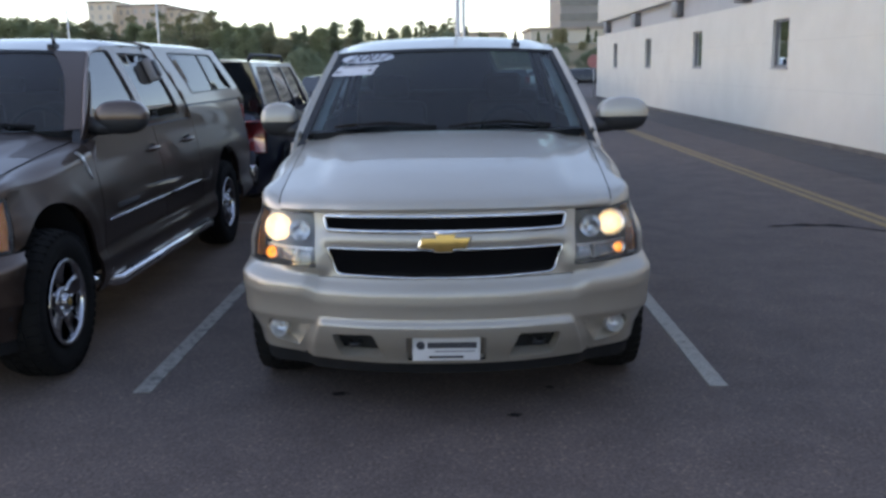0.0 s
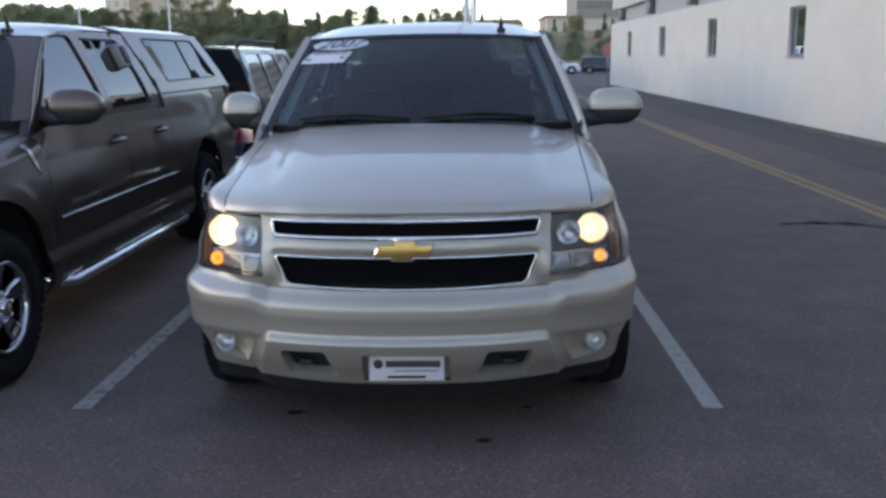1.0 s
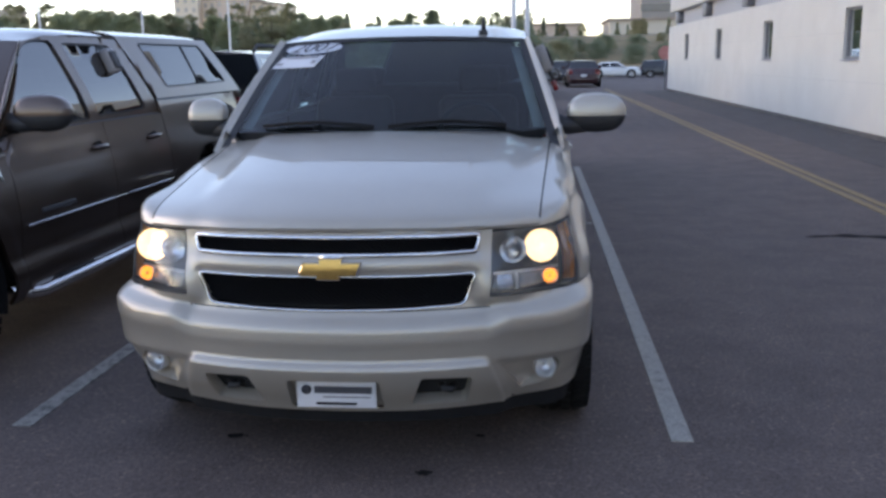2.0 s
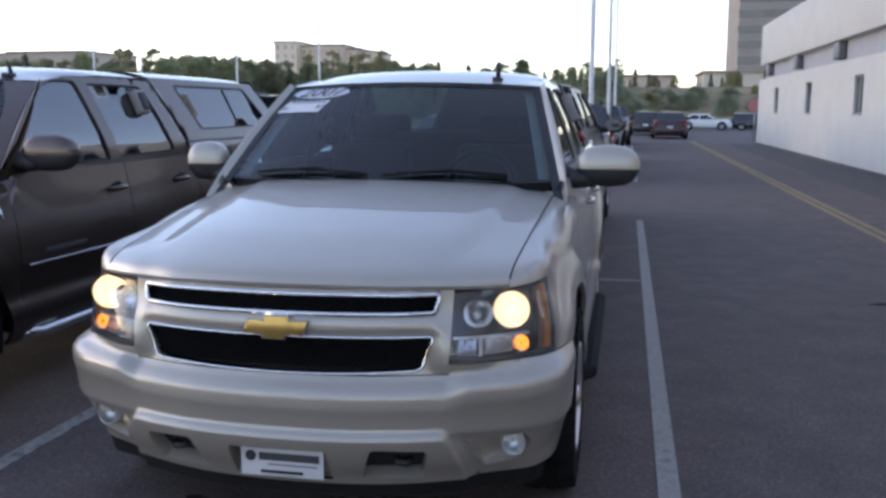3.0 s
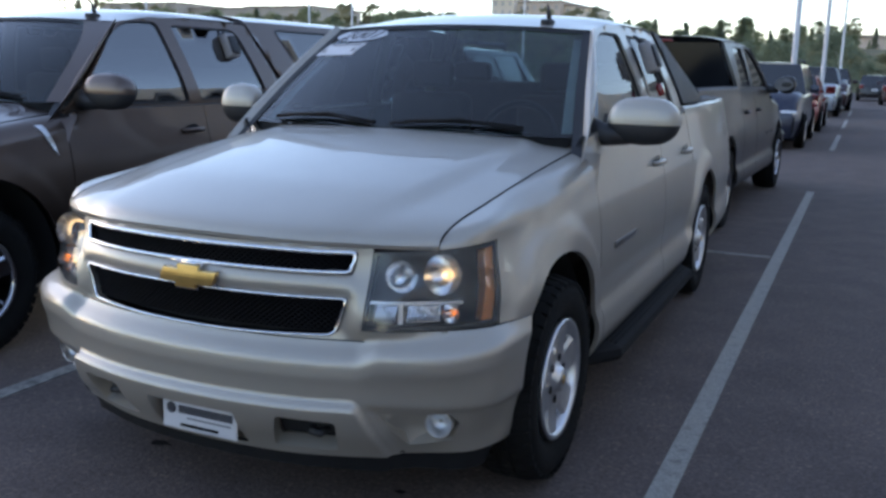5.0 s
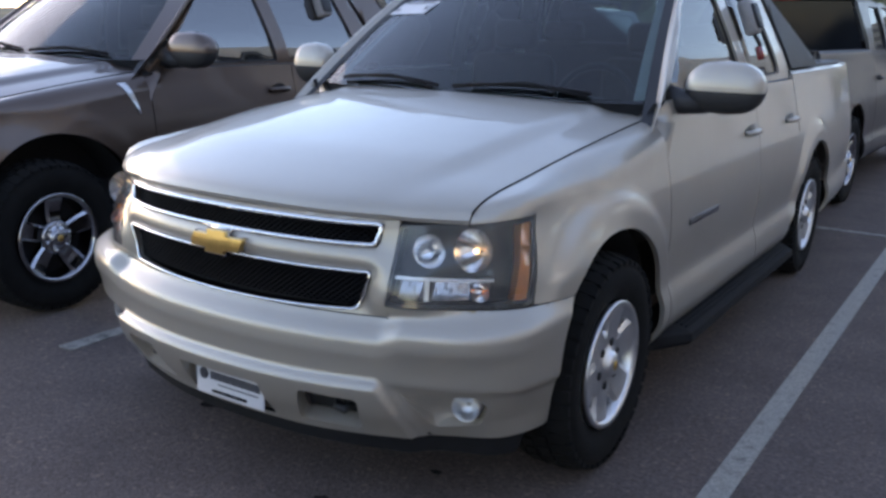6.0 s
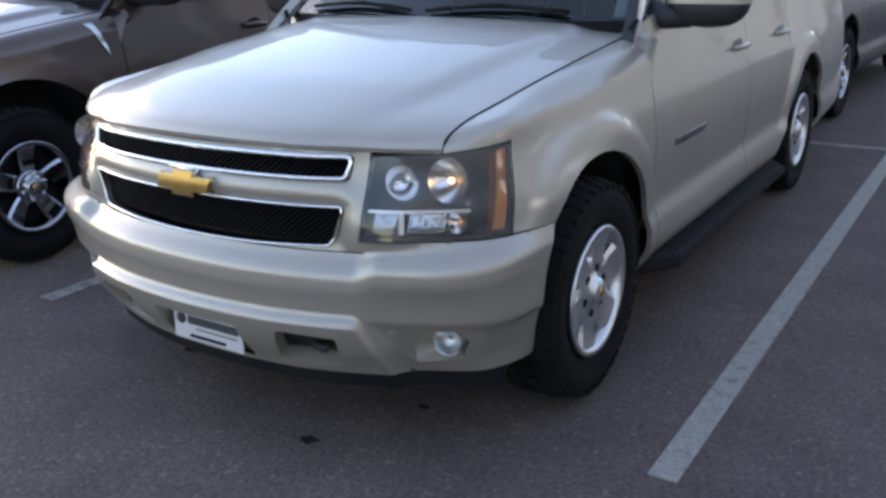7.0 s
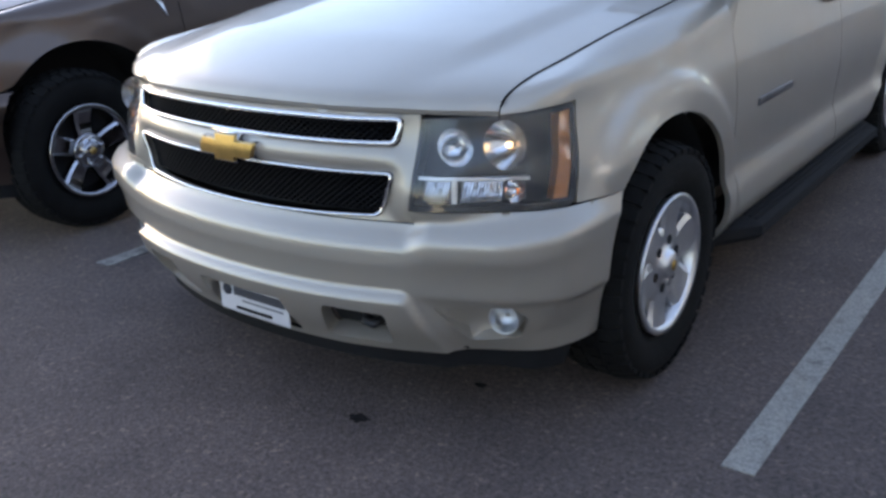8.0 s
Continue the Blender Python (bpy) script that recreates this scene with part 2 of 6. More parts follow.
def grid(fn, us, vs, flip=False):
    """A smooth sheet fn(u, v) over two lists of steps."""
    verts = [fn(u, v) for v in vs for u in us]
    n = len(us)
    faces = []
    for j in range(len(vs) - 1):
        for i in range(n - 1):
            f = (j * n + i, j * n + i + 1, (j + 1) * n + i + 1, (j + 1) * n + i)
            faces.append(f[::-1] if flip else f)
    return mesh_of("sheet", verts, faces)


def steps(a, b, n):
    return [a + (b - a) * i / n for i in range(n + 1)]


def inside(p, poly):
    x, y = p
    c = False
    j = len(poly) - 1
    for i in range(len(poly)):
        (xi, yi), (xj, yj) = poly[i], poly[j]
        if (yi > y) != (yj > y) and x < (xj - xi) * (y - yi) / (yj - yi) + xi:
            c = not c
        j = i
    return c


def inside_many(px, py, poly):
    c = np.zeros(len(px), bool)
    j = len(poly) - 1
    for i in range(len(poly)):
        (xi, yi), (xj, yj) = poly[i], poly[j]
        if yi != yj:
            c ^= ((yi > py) != (yj > py)) & (px < (xj - xi) * (py - yi) / (yj - yi) + xi)
        j = i
    return c


def resample(poly, step):
    out = []
    for i in range(len(poly)):
        a, b = poly[i], poly[(i + 1) % len(poly)]
        n = max(1, round(math.dist(a, b) / step))
        out += [(a[0] + (b[0] - a[0]) * k / n, a[1] + (b[1] - a[1]) * k / n) for k in range(n)]
    return out


def rounded(poly, r, n=4):
    """The outline with its corners rounded."""
    out = []
    k = len(poly)
    for i in range(k):
        p, a, b = Vector(poly[i]), Vector(poly[i - 1]), Vector(poly[(i + 1) % k])
        rr = r[i] if isinstance(r, (list, tuple)) else r
        da, db = (a - p), (b - p)
        t = min(rr, da.length * .48, db.length * .48)
        if t < 1e-4:
            out.append(tuple(p))
            continue
        p0, p1 = p + da.normalized() * t, p + db.normalized() * t
        for q in range(n + 1):
            f = q / n
            out.append(tuple(p0 * (1 - f) ** 2 + p * 2 * f * (1 - f) + p1 * f * f))
    return out


def panel(outline, surf, step=0.03, holes=(), thick=0.012, centre=(0, 2.6, 0.75)):
    """A sheet-metal panel: an outline with holes in two coordinates, laid on the surface surf, with turned-in edges."""
    loops = [resample(outline, step)] + [resample(h, step) for h in holes]
    pts, edges = [], []
    for lp in loops:
        k = len(pts)
        pts += lp
        edges += [(k + i, k + (i + 1) % len(lp)) for i in range(len(lp))]
    bx, by = np.array([p[0] for p in pts]), np.array([p[1] for p in pts])
    gx, gy = np.meshgrid(np.arange(bx.min() + step * .5, bx.max(), step), np.arange(by.min() + step * .5, by.max(), step))
    gx, gy = gx.ravel(), gy.ravel()
    ok = inside_many(gx, gy, loops[0])
    for h in loops[1:]:
        ok &= ~inside_many(gx, gy, h)
    gx, gy = gx[ok], gy[ok]
    if len(gx):
        near = np.array([((bx - x) ** 2 + (by - y) ** 2).min() for x, y in zip(gx, gy)])
        ok = near > (step * .45) ** 2
        gx, gy = gx[ok], gy[ok]
    pts = pts + list(zip(gx.tolist(), gy.tolist()))
    v2, _, f2, *_ = delaunay_2d_cdt([Vector(p) for p in pts], edges, [], 0, 1e-7)
    cx = np.array([sum(v2[i][0] for i in f) / len(f) for f in f2])
    cy = np.array([sum(v2[i][1] for i in f) / len(f) for f in f2])
    ok = inside_many(cx, cy, loops[0])
    for h in loops[1:]:
        ok &= ~inside_many(cx, cy, h)
    faces = [tuple(f) for f, o in zip(f2, ok) if o]
    verts = [Vector(surf(p[0], p[1])) for p in v2]
    tot = 0
    cen = Vector(centre)
    for f in faces:
        a, b, c = (verts[i] for i in f[:3])
        n = (b - a).cross(c - a)
        tot += n.dot(a - cen)
    if tot < 0:
        faces = [f[::-1] for f in faces]
    nor = [Vector() for _ in verts]
    count = {}
    for f in faces:
        a, b, c = (verts[i] for i in f[:3])
        n = (b - a).cross(c - a)
        for i in range(len(f)):
            nor[f[i]] += n
            e = (f[i], f[(i + 1) % len(f)])
            count[e] = 1
    rim = [e for e in count if (e[1], e[0]) not in count]
    if thick:
        ring = {}
        for a, b in rim:
            for i in (a, b):
                if i not in ring:
                    ring[i] = len(verts)
                    n = nor[i].normalized()
                    verts.append(verts[i].copy())
                    verts.append(verts[i] - n * thick)
        for a, b in rim:
            faces.append((ring[b], ring[a], ring[a] + 1, ring[b] + 1))
    return mesh_of("panel", verts, faces)


def curve_at(points):
    """A smooth function through (t, value) pairs (monotone cubic)."""
    xs = np.array([p[0] for p in points], float)
    ys = np.array([p[1] for p in points], float)
    d = np.diff(ys) / np.diff(xs)
    m = np.concatenate([[d[0]], (d[:-1] + d[1:]) / 2, [d[-1]]])
    for i in range(1, len(m) - 1):
        if d[i - 1] * d[i] <= 0:
            m[i] = 0

    def f(x):
        x = min(max(x, xs[0]), xs[-1])
        i = min(int(np.searchsorted(xs, x, "right")) - 1, len(d) - 1)
        i = max(i, 0)
        h = xs[i + 1] - xs[i]
        t = (x - xs[i]) / h
        return float((2 * t**3 - 3 * t**2 + 1) * ys[i] + (t**3 - 2 * t**2 + t) * h * m[i] + (-2 * t**3 + 3 * t**2) * ys[i + 1] + (t**3 - t**2) * h * m[i + 1])

    return f


def ease(x, a, b):
    """0 at a, 1 at b, smooth between."""
    t = min(1, max(0, (x - a) / (b - a)))
    return t * t * (3 - 2 * t)


def clean(poly):
    return [tuple(p) for i, p in enumerate(poly) if math.dist(p, poly[i - 1]) > 1e-5]

# ---- pickup trucks ----
# Half of the plan outline of the body, from the middle of the nose round the corner to the tail.
_plan = [(0, 0), (0.15, 0.005), (0.30, 0.022), (0.44, 0.053), (0.57, 0.095), (0.69, 0.138), (0.803, 0.195), (0.890, 0.272), (0.940, 0.375), (0.963, 0.51),
         (0.973, 0.66), (0.979, 0.88), (0.983, 1.4), (0.985, 2.2), (0.985, 3.2), (0.985, 4.2), (0.978, 5.0), (0.962, 5.45), (0.955, 5.62)]


def _dense(points, n=16):
    out = []
    for i in range(len(points) - 1):
        p0, p1, p2, p3 = (Vector(points[min(max(k, 0), len(points) - 1)]) for k in (i - 1, i, i + 1, i + 2))
        if i == 0:
            p0 = Vector((-p2.x, p2.y))
        for k in range(n):
            t = k / n
            out.append(0.5 * (2 * p1 + (p2 - p0) * t + (2 * p0 - 5 * p1 + 4 * p2 - p3) * t * t + (3 * p1 - p0 - 3 * p2 + p3) * t**3))
    return out + [Vector(points[-1])]


_pp = _dense(_plan)
_arc = np.concatenate([[0], np.cumsum([(b - a).length for a, b in zip(_pp, _pp[1:])])])
_px, _py = np.array([p.x for p in _pp]), np.array([p.y for p in _pp])


def plan_at(s):
    """Place and outward normal on the plan outline, s metres from the nose."""
    a = abs(s)
    x, y = float(np.interp(a, _arc, _px)), float(np.interp(a, _arc, _py))
    x1, y1 = float(np.interp(a + .02, _arc, _px)), float(np.interp(a + .02, _arc, _py))
    x0, y0 = float(np.interp(max(a - .02, 0), _arc, _px)), float(np.interp(max(a - .02, 0), _arc, _py))
    if a < .02:
        x0, y0 = -x1, y1
    t = Vector((x1 - x0, y1 - y0)).normalized()
    return x, y, t.y, -t.x


def s_of_y(y):
    return float(np.interp(y, _py, _arc))


def s_of_x(x):
    k = int(np.argmax(_px))
    return float(np.interp(x, _px[:k], _arc[:k]))


def lean(s):
    """How far the lamp corner leans in at its top."""
    a = abs(s)
    return (0.018 * ease(a, .40, .60) + 0.026 * ease(a, .60, .86)) * (1 - ease(a, 1.25, 1.75))


# the bonnet's front edge: the plan outline, leaned in at the lamp corners
_edge = [(x - nx * lean(a), y - ny * lean(a)) for a in steps(0, 1.3, 120) for x, y, nx, ny in (plan_at(a),)]
_ex, _ey = np.array([p[0] for p in _edge]), np.array([p[1] for p in _edge])

HOOD_D = curve_at([(0, 1.012), (0.006, 1.026), (0.02, 1.041), (0.05, 1.056), (0.12, 1.078), (0.3, 1.112), (0.6, 1.160), (0.95, 1.208), (1.25, 1.243), (1.5, 1.262)])


def hood_z(x, y):
    """Height of the bonnet: rolled nose, flat crown, raised middle between two creases."""
    a = abs(x)
    yf = float(np.interp(min(a, .88), _ex, _ey))
    d = max(0, y - yf)
    crease = 0.020 * (1 - ease(a, 0.50 + 0.08 * y, 0.60 + 0.08 * y)) * ease(d, 0.05, 0.4)
    return HOOD_D(d) - (0.022 + 0.008 * ease(d, 0, .35)) * (a / 0.85) ** 2 + crease


SIDE_O = curve_at([(0.24, -0.085), (0.30, -0.045), (0.36, -0.002), (0.42, 0.014), (0.50, 0.007), (0.535, -0.006), (0.562, -0.013), (0.70, -0.002), (0.75, 0.001), (0.85, -0.003), (0.95, -0.014), (1.05, -0.034), (1.16, -0.058), (1.26, -0.078), (1.34, -0.10)])
WHEEL_F, WHEEL_Z, ARCH_R = 0.885, 0.40, 0.485


NOSE_O = curve_at([(0.20, -0.09), (0.30, -0.050), (0.38, 0.004), (0.46, 0.034), (0.52, 0.045), (0.57, 0.052), (0.600, 0.058), (0.636, 0.058), (0.654, 0.052), (0.668, 0.040), (0.684, 0.020), (0.698, 0.010), (0.85, 0.005), (1.0, -0.004), (1.3, -0.004)])


def body_offset(s, z, wheel_r, skid=True, flare=0.032):
    """How far the body stands off its plan outline at height z."""
    a = abs(s)
    side = ease(a, 0.95, 1.45)
    k = ease(a, 1.35, 1.7)
    out = side * (k * SIDE_O(z) + (1 - k) * (SIDE_O(max(z, .70)) - .45 * max(0, .37 - z)))
    # nose: bumper ledge, face and tuck-under
    top = 0.695 + 0.030 * ease(a, 0.570, 0.660) + 0.028 * ease(a, .82, 1.08)
    edge = top - 0.050
    tuck = 1 - .6 * ease(a, .78, 1.0) * (1 - ease(a, 1.40, 1.7))
    f = NOSE_O(z + (.655 - edge) * ease(z, .5, .6)) * (1 - ease(a, .95, 1.24))
    if z < .46:
        f *= tuck if f < 0 else 1
    if skid:
        w = 0.585 + 0.11 * min(1, max(0, (0.50 - z) / .22))
        f += 0.034 * ease(w - a, 0, 0.020) * ease(0.507 - z, 0, 0.020) * (1 - .30 * (1 - ease(z, .33, .485)))
        f -= 0.016 * ease(a - w, 0, 0.04) * ease(0.499 - z, 0, 0.03)
    # rounded bar between the two grille openings
    f += 0.012 * math.sin(math.pi * min(1, max(0, (z - .838) / .067))) * (1 - ease(a, .55, .60))
    out += f * (1 - side)
    out += 0.022 * ease(z, .36, .52) * (1 - ease(z, .68, .745)) * ease(a, .76, 1.02) * (1 - ease(a, 1.15, 1.5))
    # the lamps' lower inner corner and the ledge below it stand forward
    out += 0.034 * ease(a, .52, .590) * (1 - ease(a, .64, .86)) * (1 - ease(z, .742, .93)) * ease(z, .70, .742)
    out += 0.016 * ease(a, .56, .66) * (1 - ease(a, .80, 1.02)) * ease(z, .52, .64) * (1 - ease(z, .672, .742))
    out -= lean(s) * ease(z, .78, 1.0)
    # flared wheel arches
    x, y, nx, ny = plan_at(a)
    if a > 1.0:
        for wy in (WHEEL_F, wheel_r):
            r = math.hypot(y - wy, z - WHEEL_Z)
            if r < 0.75:
                out += flare * (1 - ease(r, ARCH_R + 0.075, ARCH_R + 0.150)) * ease(z, .25, .6) * ease(a, 1.02, 1.25)
    return out


def wing_z(y):
    return max(1.000, hood_z(0.778 + 0.057 * min(1, max(0, (y - .226) / 1.25)), max(y, 0.245)) + .001)


def fender_top(s):
    x, y, nx, ny = plan_at(s)
    if abs(s) < 0.80 or y > 1.5:
        return 9
    return wing_z(y)


def shoulder(y):
    return 0.030 + 0.09 * ease(y, .36, .85)


def make_body(wheel_r, skid=True, flare=0.032):
    """The wrap-round surface: s along the plan outline, v up the side and over the shoulder."""
    def body(s, v, sign=1):
        x, y, nx, ny = plan_at(s)
        top = fender_top(s)
        r = shoulder(y)
        if v > top - r:
            a = (v - top + r) / r
            o = body_offset(s, top - r, wheel_r, skid, flare)
            if a < math.pi / 2:
                o -= r * (1 - math.cos(a))
                z = top - r + r * math.sin(a)
            else:
                o -= r + (v - top + r - r * math.pi / 2)
                z = top
            if .10 < y < 1.5:
                z += (wing_z(y + ny * o) - wing_z(y)) * ease(a, .2, 1.5)
        else:
            z, o = v, body_offset(s, v, wheel_r, skid, flare)
        k = -1 if s < 0 else 1
        return (sign * k * (x + nx * o), y + ny * o, z)
    return body


def arch_arc(wy, a0, a1, n=18):
    """Part of a wheel arch as (s, z) points; angles from straight up, towards the tail."""
    out = []
    for i in range(n + 1):
        a = radians(a0 + (a1 - a0) * i / n)
        out.append((s_of_y(wy + ARCH_R * math.sin(a)), WHEEL_Z + ARCH_R * math.cos(a)))
    return out


def glass_x(z):
    return 0.885 - 0.10 * ease(z, 1.2, 2.1) * 2 - 0.10 * max(0, z - 1.3)


def cabin_side(sign):
    def f(y, z):
        taper = 0.05 * ease(1.9 - y, 0, 0.7) * (1 - (z - 1.3))
        return (sign * (glass_x(z) - taper * 0.3), y, z)
    return f


def tyre_mesh(r=0.395, w=0.27, blocks=44, rim=0.235):
    """Tyre with rounded shoulders and raised tread blocks."""
    h = w / 2
    prof = [(rim - .012, -h + .045), (rim + .01, -h + .022), (rim + .05, -h + .004), (rim + .10, -h), (r - .035, -h + .012), (r - .012, -h + .035), (r - .008, 0),
            (r - .012, h - .035), (r - .035, h - .012), (rim + .10, h), (rim + .05, h - .004), (rim + .01, h - .022), (rim - .012, h - .045)]
    verts, faces = lathe(prof, 56, "x")
    me = mesh_of("tyre", verts, faces)
    verts, faces = [], []
    step = 2 * math.pi / blocks
    for i in range(blocks):
        for row, (a, b) in enumerate([(-h + .006, -h + .075), (-h + .088, -.012), (.012, h - .088), (h - .075, h - .006)]):
            t = i * step + (row % 2) * step / 2
            k = len(verts)
            for rr in (r - .016, r):
                for tt in (t, t + step * .72):
                    for xx in (a, b):
                        e = rr - (.02 if abs(xx) > h - .03 else 0)
                        verts.append((xx, e * math.cos(tt), e * math.sin(tt)))
            faces += [(k + 4, k + 5, k + 7, k + 6), (k, k + 1, k + 5, k + 4), (k + 2, k + 6, k + 7, k + 3), (k, k + 4, k + 6, k + 2), (k + 1, k + 3, k + 7, k + 5)]
    return me, mesh_of("tread", verts, faces, False)


BIG_TYRE = tyre_mesh()


def spoke_mesh(x_out, r0, r1, w0, w1, depth, dish):
    """One spoke: a bevelled bar from the hub to the rim, crowned on its face."""
    verts, faces = [], []
    rows = 6
    for i in range(rows + 1):
        f = i / rows
        r = r0 + (r1 - r0) * f
        w = w0 + (w1 - w0) * f
        x = x_out - dish * math.sin(math.pi * f) * .5 - 0.012 * (1 - f)
        for a, b in ((-w, -depth), (-w, -.010), (-w * .72, 0), (w * .72, 0), (w, -.010), (w, -depth)):
            verts.append((x + b, r, a))
    for i in range(rows):
        for k in range(5):
            a = i * 6 + k
            faces.append((a, a + 1, a + 7, a + 6))
    return mesh_of("spoke", verts, faces, False)


def wheel(parent, x, y, sign, style, name="wheel"):
    """A wheel under its vehicle: tyre, rim, spokes, hub and nuts or dark lug holes. x is the outer face."""
    hub = new(name)
    hub.parent = parent
    w = 0.27
    hub.matrix_basis = pose(sign * (x - w / 2), y, 0.395, 0, 0, 0 if sign > 0 else 180) @ pose(0, 0, 0, 17 * (1 if sign > 0 else 2))
    part("tyre", BIG_TYRE[0], RUBBER, hub, "black rubber tyre with blocky tread")
    tagged(part("tread", BIG_TYRE[1], RUBBER, hub), "", "", "", "stuff")
    h = w / 2
    face = ALUMINIUM if style == "wide" else DIMMED_CHROME
    v, f = lathe([(.232, h - .022), (.234, h - .010), (.229, h - .004), (.216, h - .006), (.208, h - .02), (.202, h - .07), (.200, -h + .05), (.225, -h + .03)], 48, "x")
    part("rim", mesh_of("rim", v, f), face, hub)
    # drum disc coloured near-black to put shade behind the spokes
    v, f = lathe([(.205, h - .12), (.03, h - .12)], 32, "x")
    part("brake_drum", mesh_of("drum", v, f), DARK, hub)
    n = 6 if style == "wide" else 5
    for i in range(n):
        if style == "wide":
            sm = spoke_mesh(h - .016, .09, .218, .060, .076, .045, .012)
        else:
            sm = spoke_mesh(h - .02, .05, .22, .036, .056, .05, .03)
        part("spoke", sm, face, hub, "", pose(0, 0, 0, 360 / n * i))
    v, f = lathe([(.088, h - .06), (.086, h - .034), (.075, h - .028), (.046, h - .030), (.044, h - .010), (.036, h - .002), (.0, h)], 28, "x")
    if style == "wide":
        v, f = lathe([(.138, h - .07), (.136, h - .040), (.126, h - .030), (.090, h - .030), (.050, h - .026), (.046, h - .010), (.036, h - .002), (.0, h)], 36, "x")
    part("hub_cap", mesh_of("hub", v, f), face, hub)
    v, f = lathe([(.018, h), (.016, h + .003), (0, h + .003)], 12, "x")
    part("cap_badge", mesh_of("badge", v, f), GOLD, hub, "small gold badge")
    for i in range(6):
        a = 2 * math.pi * i / 6
        # on wide wheels, near-black discs stand for the shade inside the lug holes
        v, f = lathe([(.010, h - .04), (.010, h - .014), (.006, h - .010), (0, h - .010)] if style != "wide" else [(.016, h - .04), (.016, h - .025), (.008, h - .024), (0, h - .024)], 10, "x")
        rr_ = .080 if style == "wide" else .066
        v = [(p[0], p[1] + rr_ * math.cos(a), p[2] + rr_ * math.sin(a)) for p in v]
        part("lug_nut_or_hole", mesh_of("nut_or_hole", v, f), CHROME if style != "wide" else DARK, hub)
    return hub


def mirror(parent, sign, paint, half=0.135, outer=1.225, up=0.0):
    """Door mirror: painted cap over a black lower shell, on a foot at the door."""
    def shell(z0, z1, grow):
        def f(u, v):
            a, b = u * 2 * math.pi, v
            e = 0.55
            cx, sx = math.cos(a), math.sin(a)
            yy = math.copysign(abs(cx) ** e, cx)
            xx = math.copysign(abs(sx) ** e, sx)
            k = math.sqrt(max(0, 1 - b * b)) ** 0.75
            return (sign * (outer - half + xx * half * k * grow), 1.655 + yy * 0.075 * k * grow, up + z0 + (z1 - z0) * (b * .5 + .5))
        return f
    body = new("wing_mirror")
    body.parent = parent
    us = steps(0, 1, 32)
    full = shell(1.225, 1.435, 1.0)
    part("mirror_cap", grid(lambda u, v: full(u, v), us, steps(-0.12, 1, 12), sign < 0), paint, body, "painted mirror cap")
    low = shell(1.225, 1.435, 0.985)
    part("mirror_shell", grid(lambda u, v: low(u, v), us, steps(-1, -0.08, 10), sign < 0), BLACK_PLASTIC, body, "black plastic lower shell")
    pts = [(sign * 0.86, 1.62, 1.285), (sign * .93, 1.63, 1.27), (sign * 1.02, 1.65, 1.275)]
    part("mirror_foot", tube(pts, [0.058, 0.048, 0.045], 10), BLACK_PLASTIC, body)
    # dark alloy colour mutes the bright sky that mirror glass would reflect
    v = [(sign * (outer - .135 + math.sin(t) * .11), 1.727, up + 1.335 + math.cos(t) * .075) for t in steps(0, 2 * math.pi, 24)[:-1]]
    part("mirror_glass", mesh_of("glass", v, [tuple(range(24))], False), ALLOY_DARK, body)


def round_reflector(centre, r, nrm, depth):
    """A bowl-shaped lamp reflector facing along nrm."""
    v, f = lathe([(r, 0), (r * .96, -depth * .2), (r * .8, -depth * .55), (r * .5, -depth * .85), (r * .18, -depth)], 26, "x")
    d = Vector(nrm).normalized()
    m = d.to_track_quat("X", "Z").to_matrix()
    c = Vector(centre)
    return mesh_of("bowl", [c + m @ Vector(p) for p in v], f)


def parabola(centre, r, nrm, depth):
    """A parabolic mirror bowl whose rim lies at centre; its focus is r * r / 4 / depth from the bottom."""
    prof = [(r * q, -depth + depth * q * q) for q in (1, .92, .84, .74, .64, .52, .40, .28, .16, .05)]
    v, f = lathe(prof, 32, "x")
    m = Vector(nrm).normalized().to_track_quat("X", "Z").to_matrix()
    c = Vector(centre)
    return mesh_of("bowl", [c + m @ Vector(p) for p in v], f)


def half_ball(centre, r, nrm, back):
    """The front of a ball about centre, from back * r behind it to its tip."""
    a0 = math.acos(-back)
    prof = [(max(.0004, r * math.sin(a)), r * math.cos(a)) for a in steps(a0, 0.02, 8)]
    v, f = lathe(prof, 18, "x")
    m = Vector(nrm).normalized().to_track_quat("X", "Z").to_matrix()
    c = Vector(centre)
    return mesh_of("ball", [c + m @ Vector(p) for p in v], f)


def disc(centre, r, nrm, n=20, dome=0.0):
    prof = [(r, 0), (r * .7, dome * .5), (r * .35, dome * .85), (0.0005, dome)]
    v, f = lathe(prof, n, "x")
    m = Vector(nrm).normalized().to_track_quat("X", "Z").to_matrix()
    c = Vector(centre)
    return mesh_of("disc", [c + m @ Vector(p) for p in v], f)


def front_normal(s, sign):
    x, y, nx, ny = plan_at(s)
    return Vector((sign * nx, ny, 0))


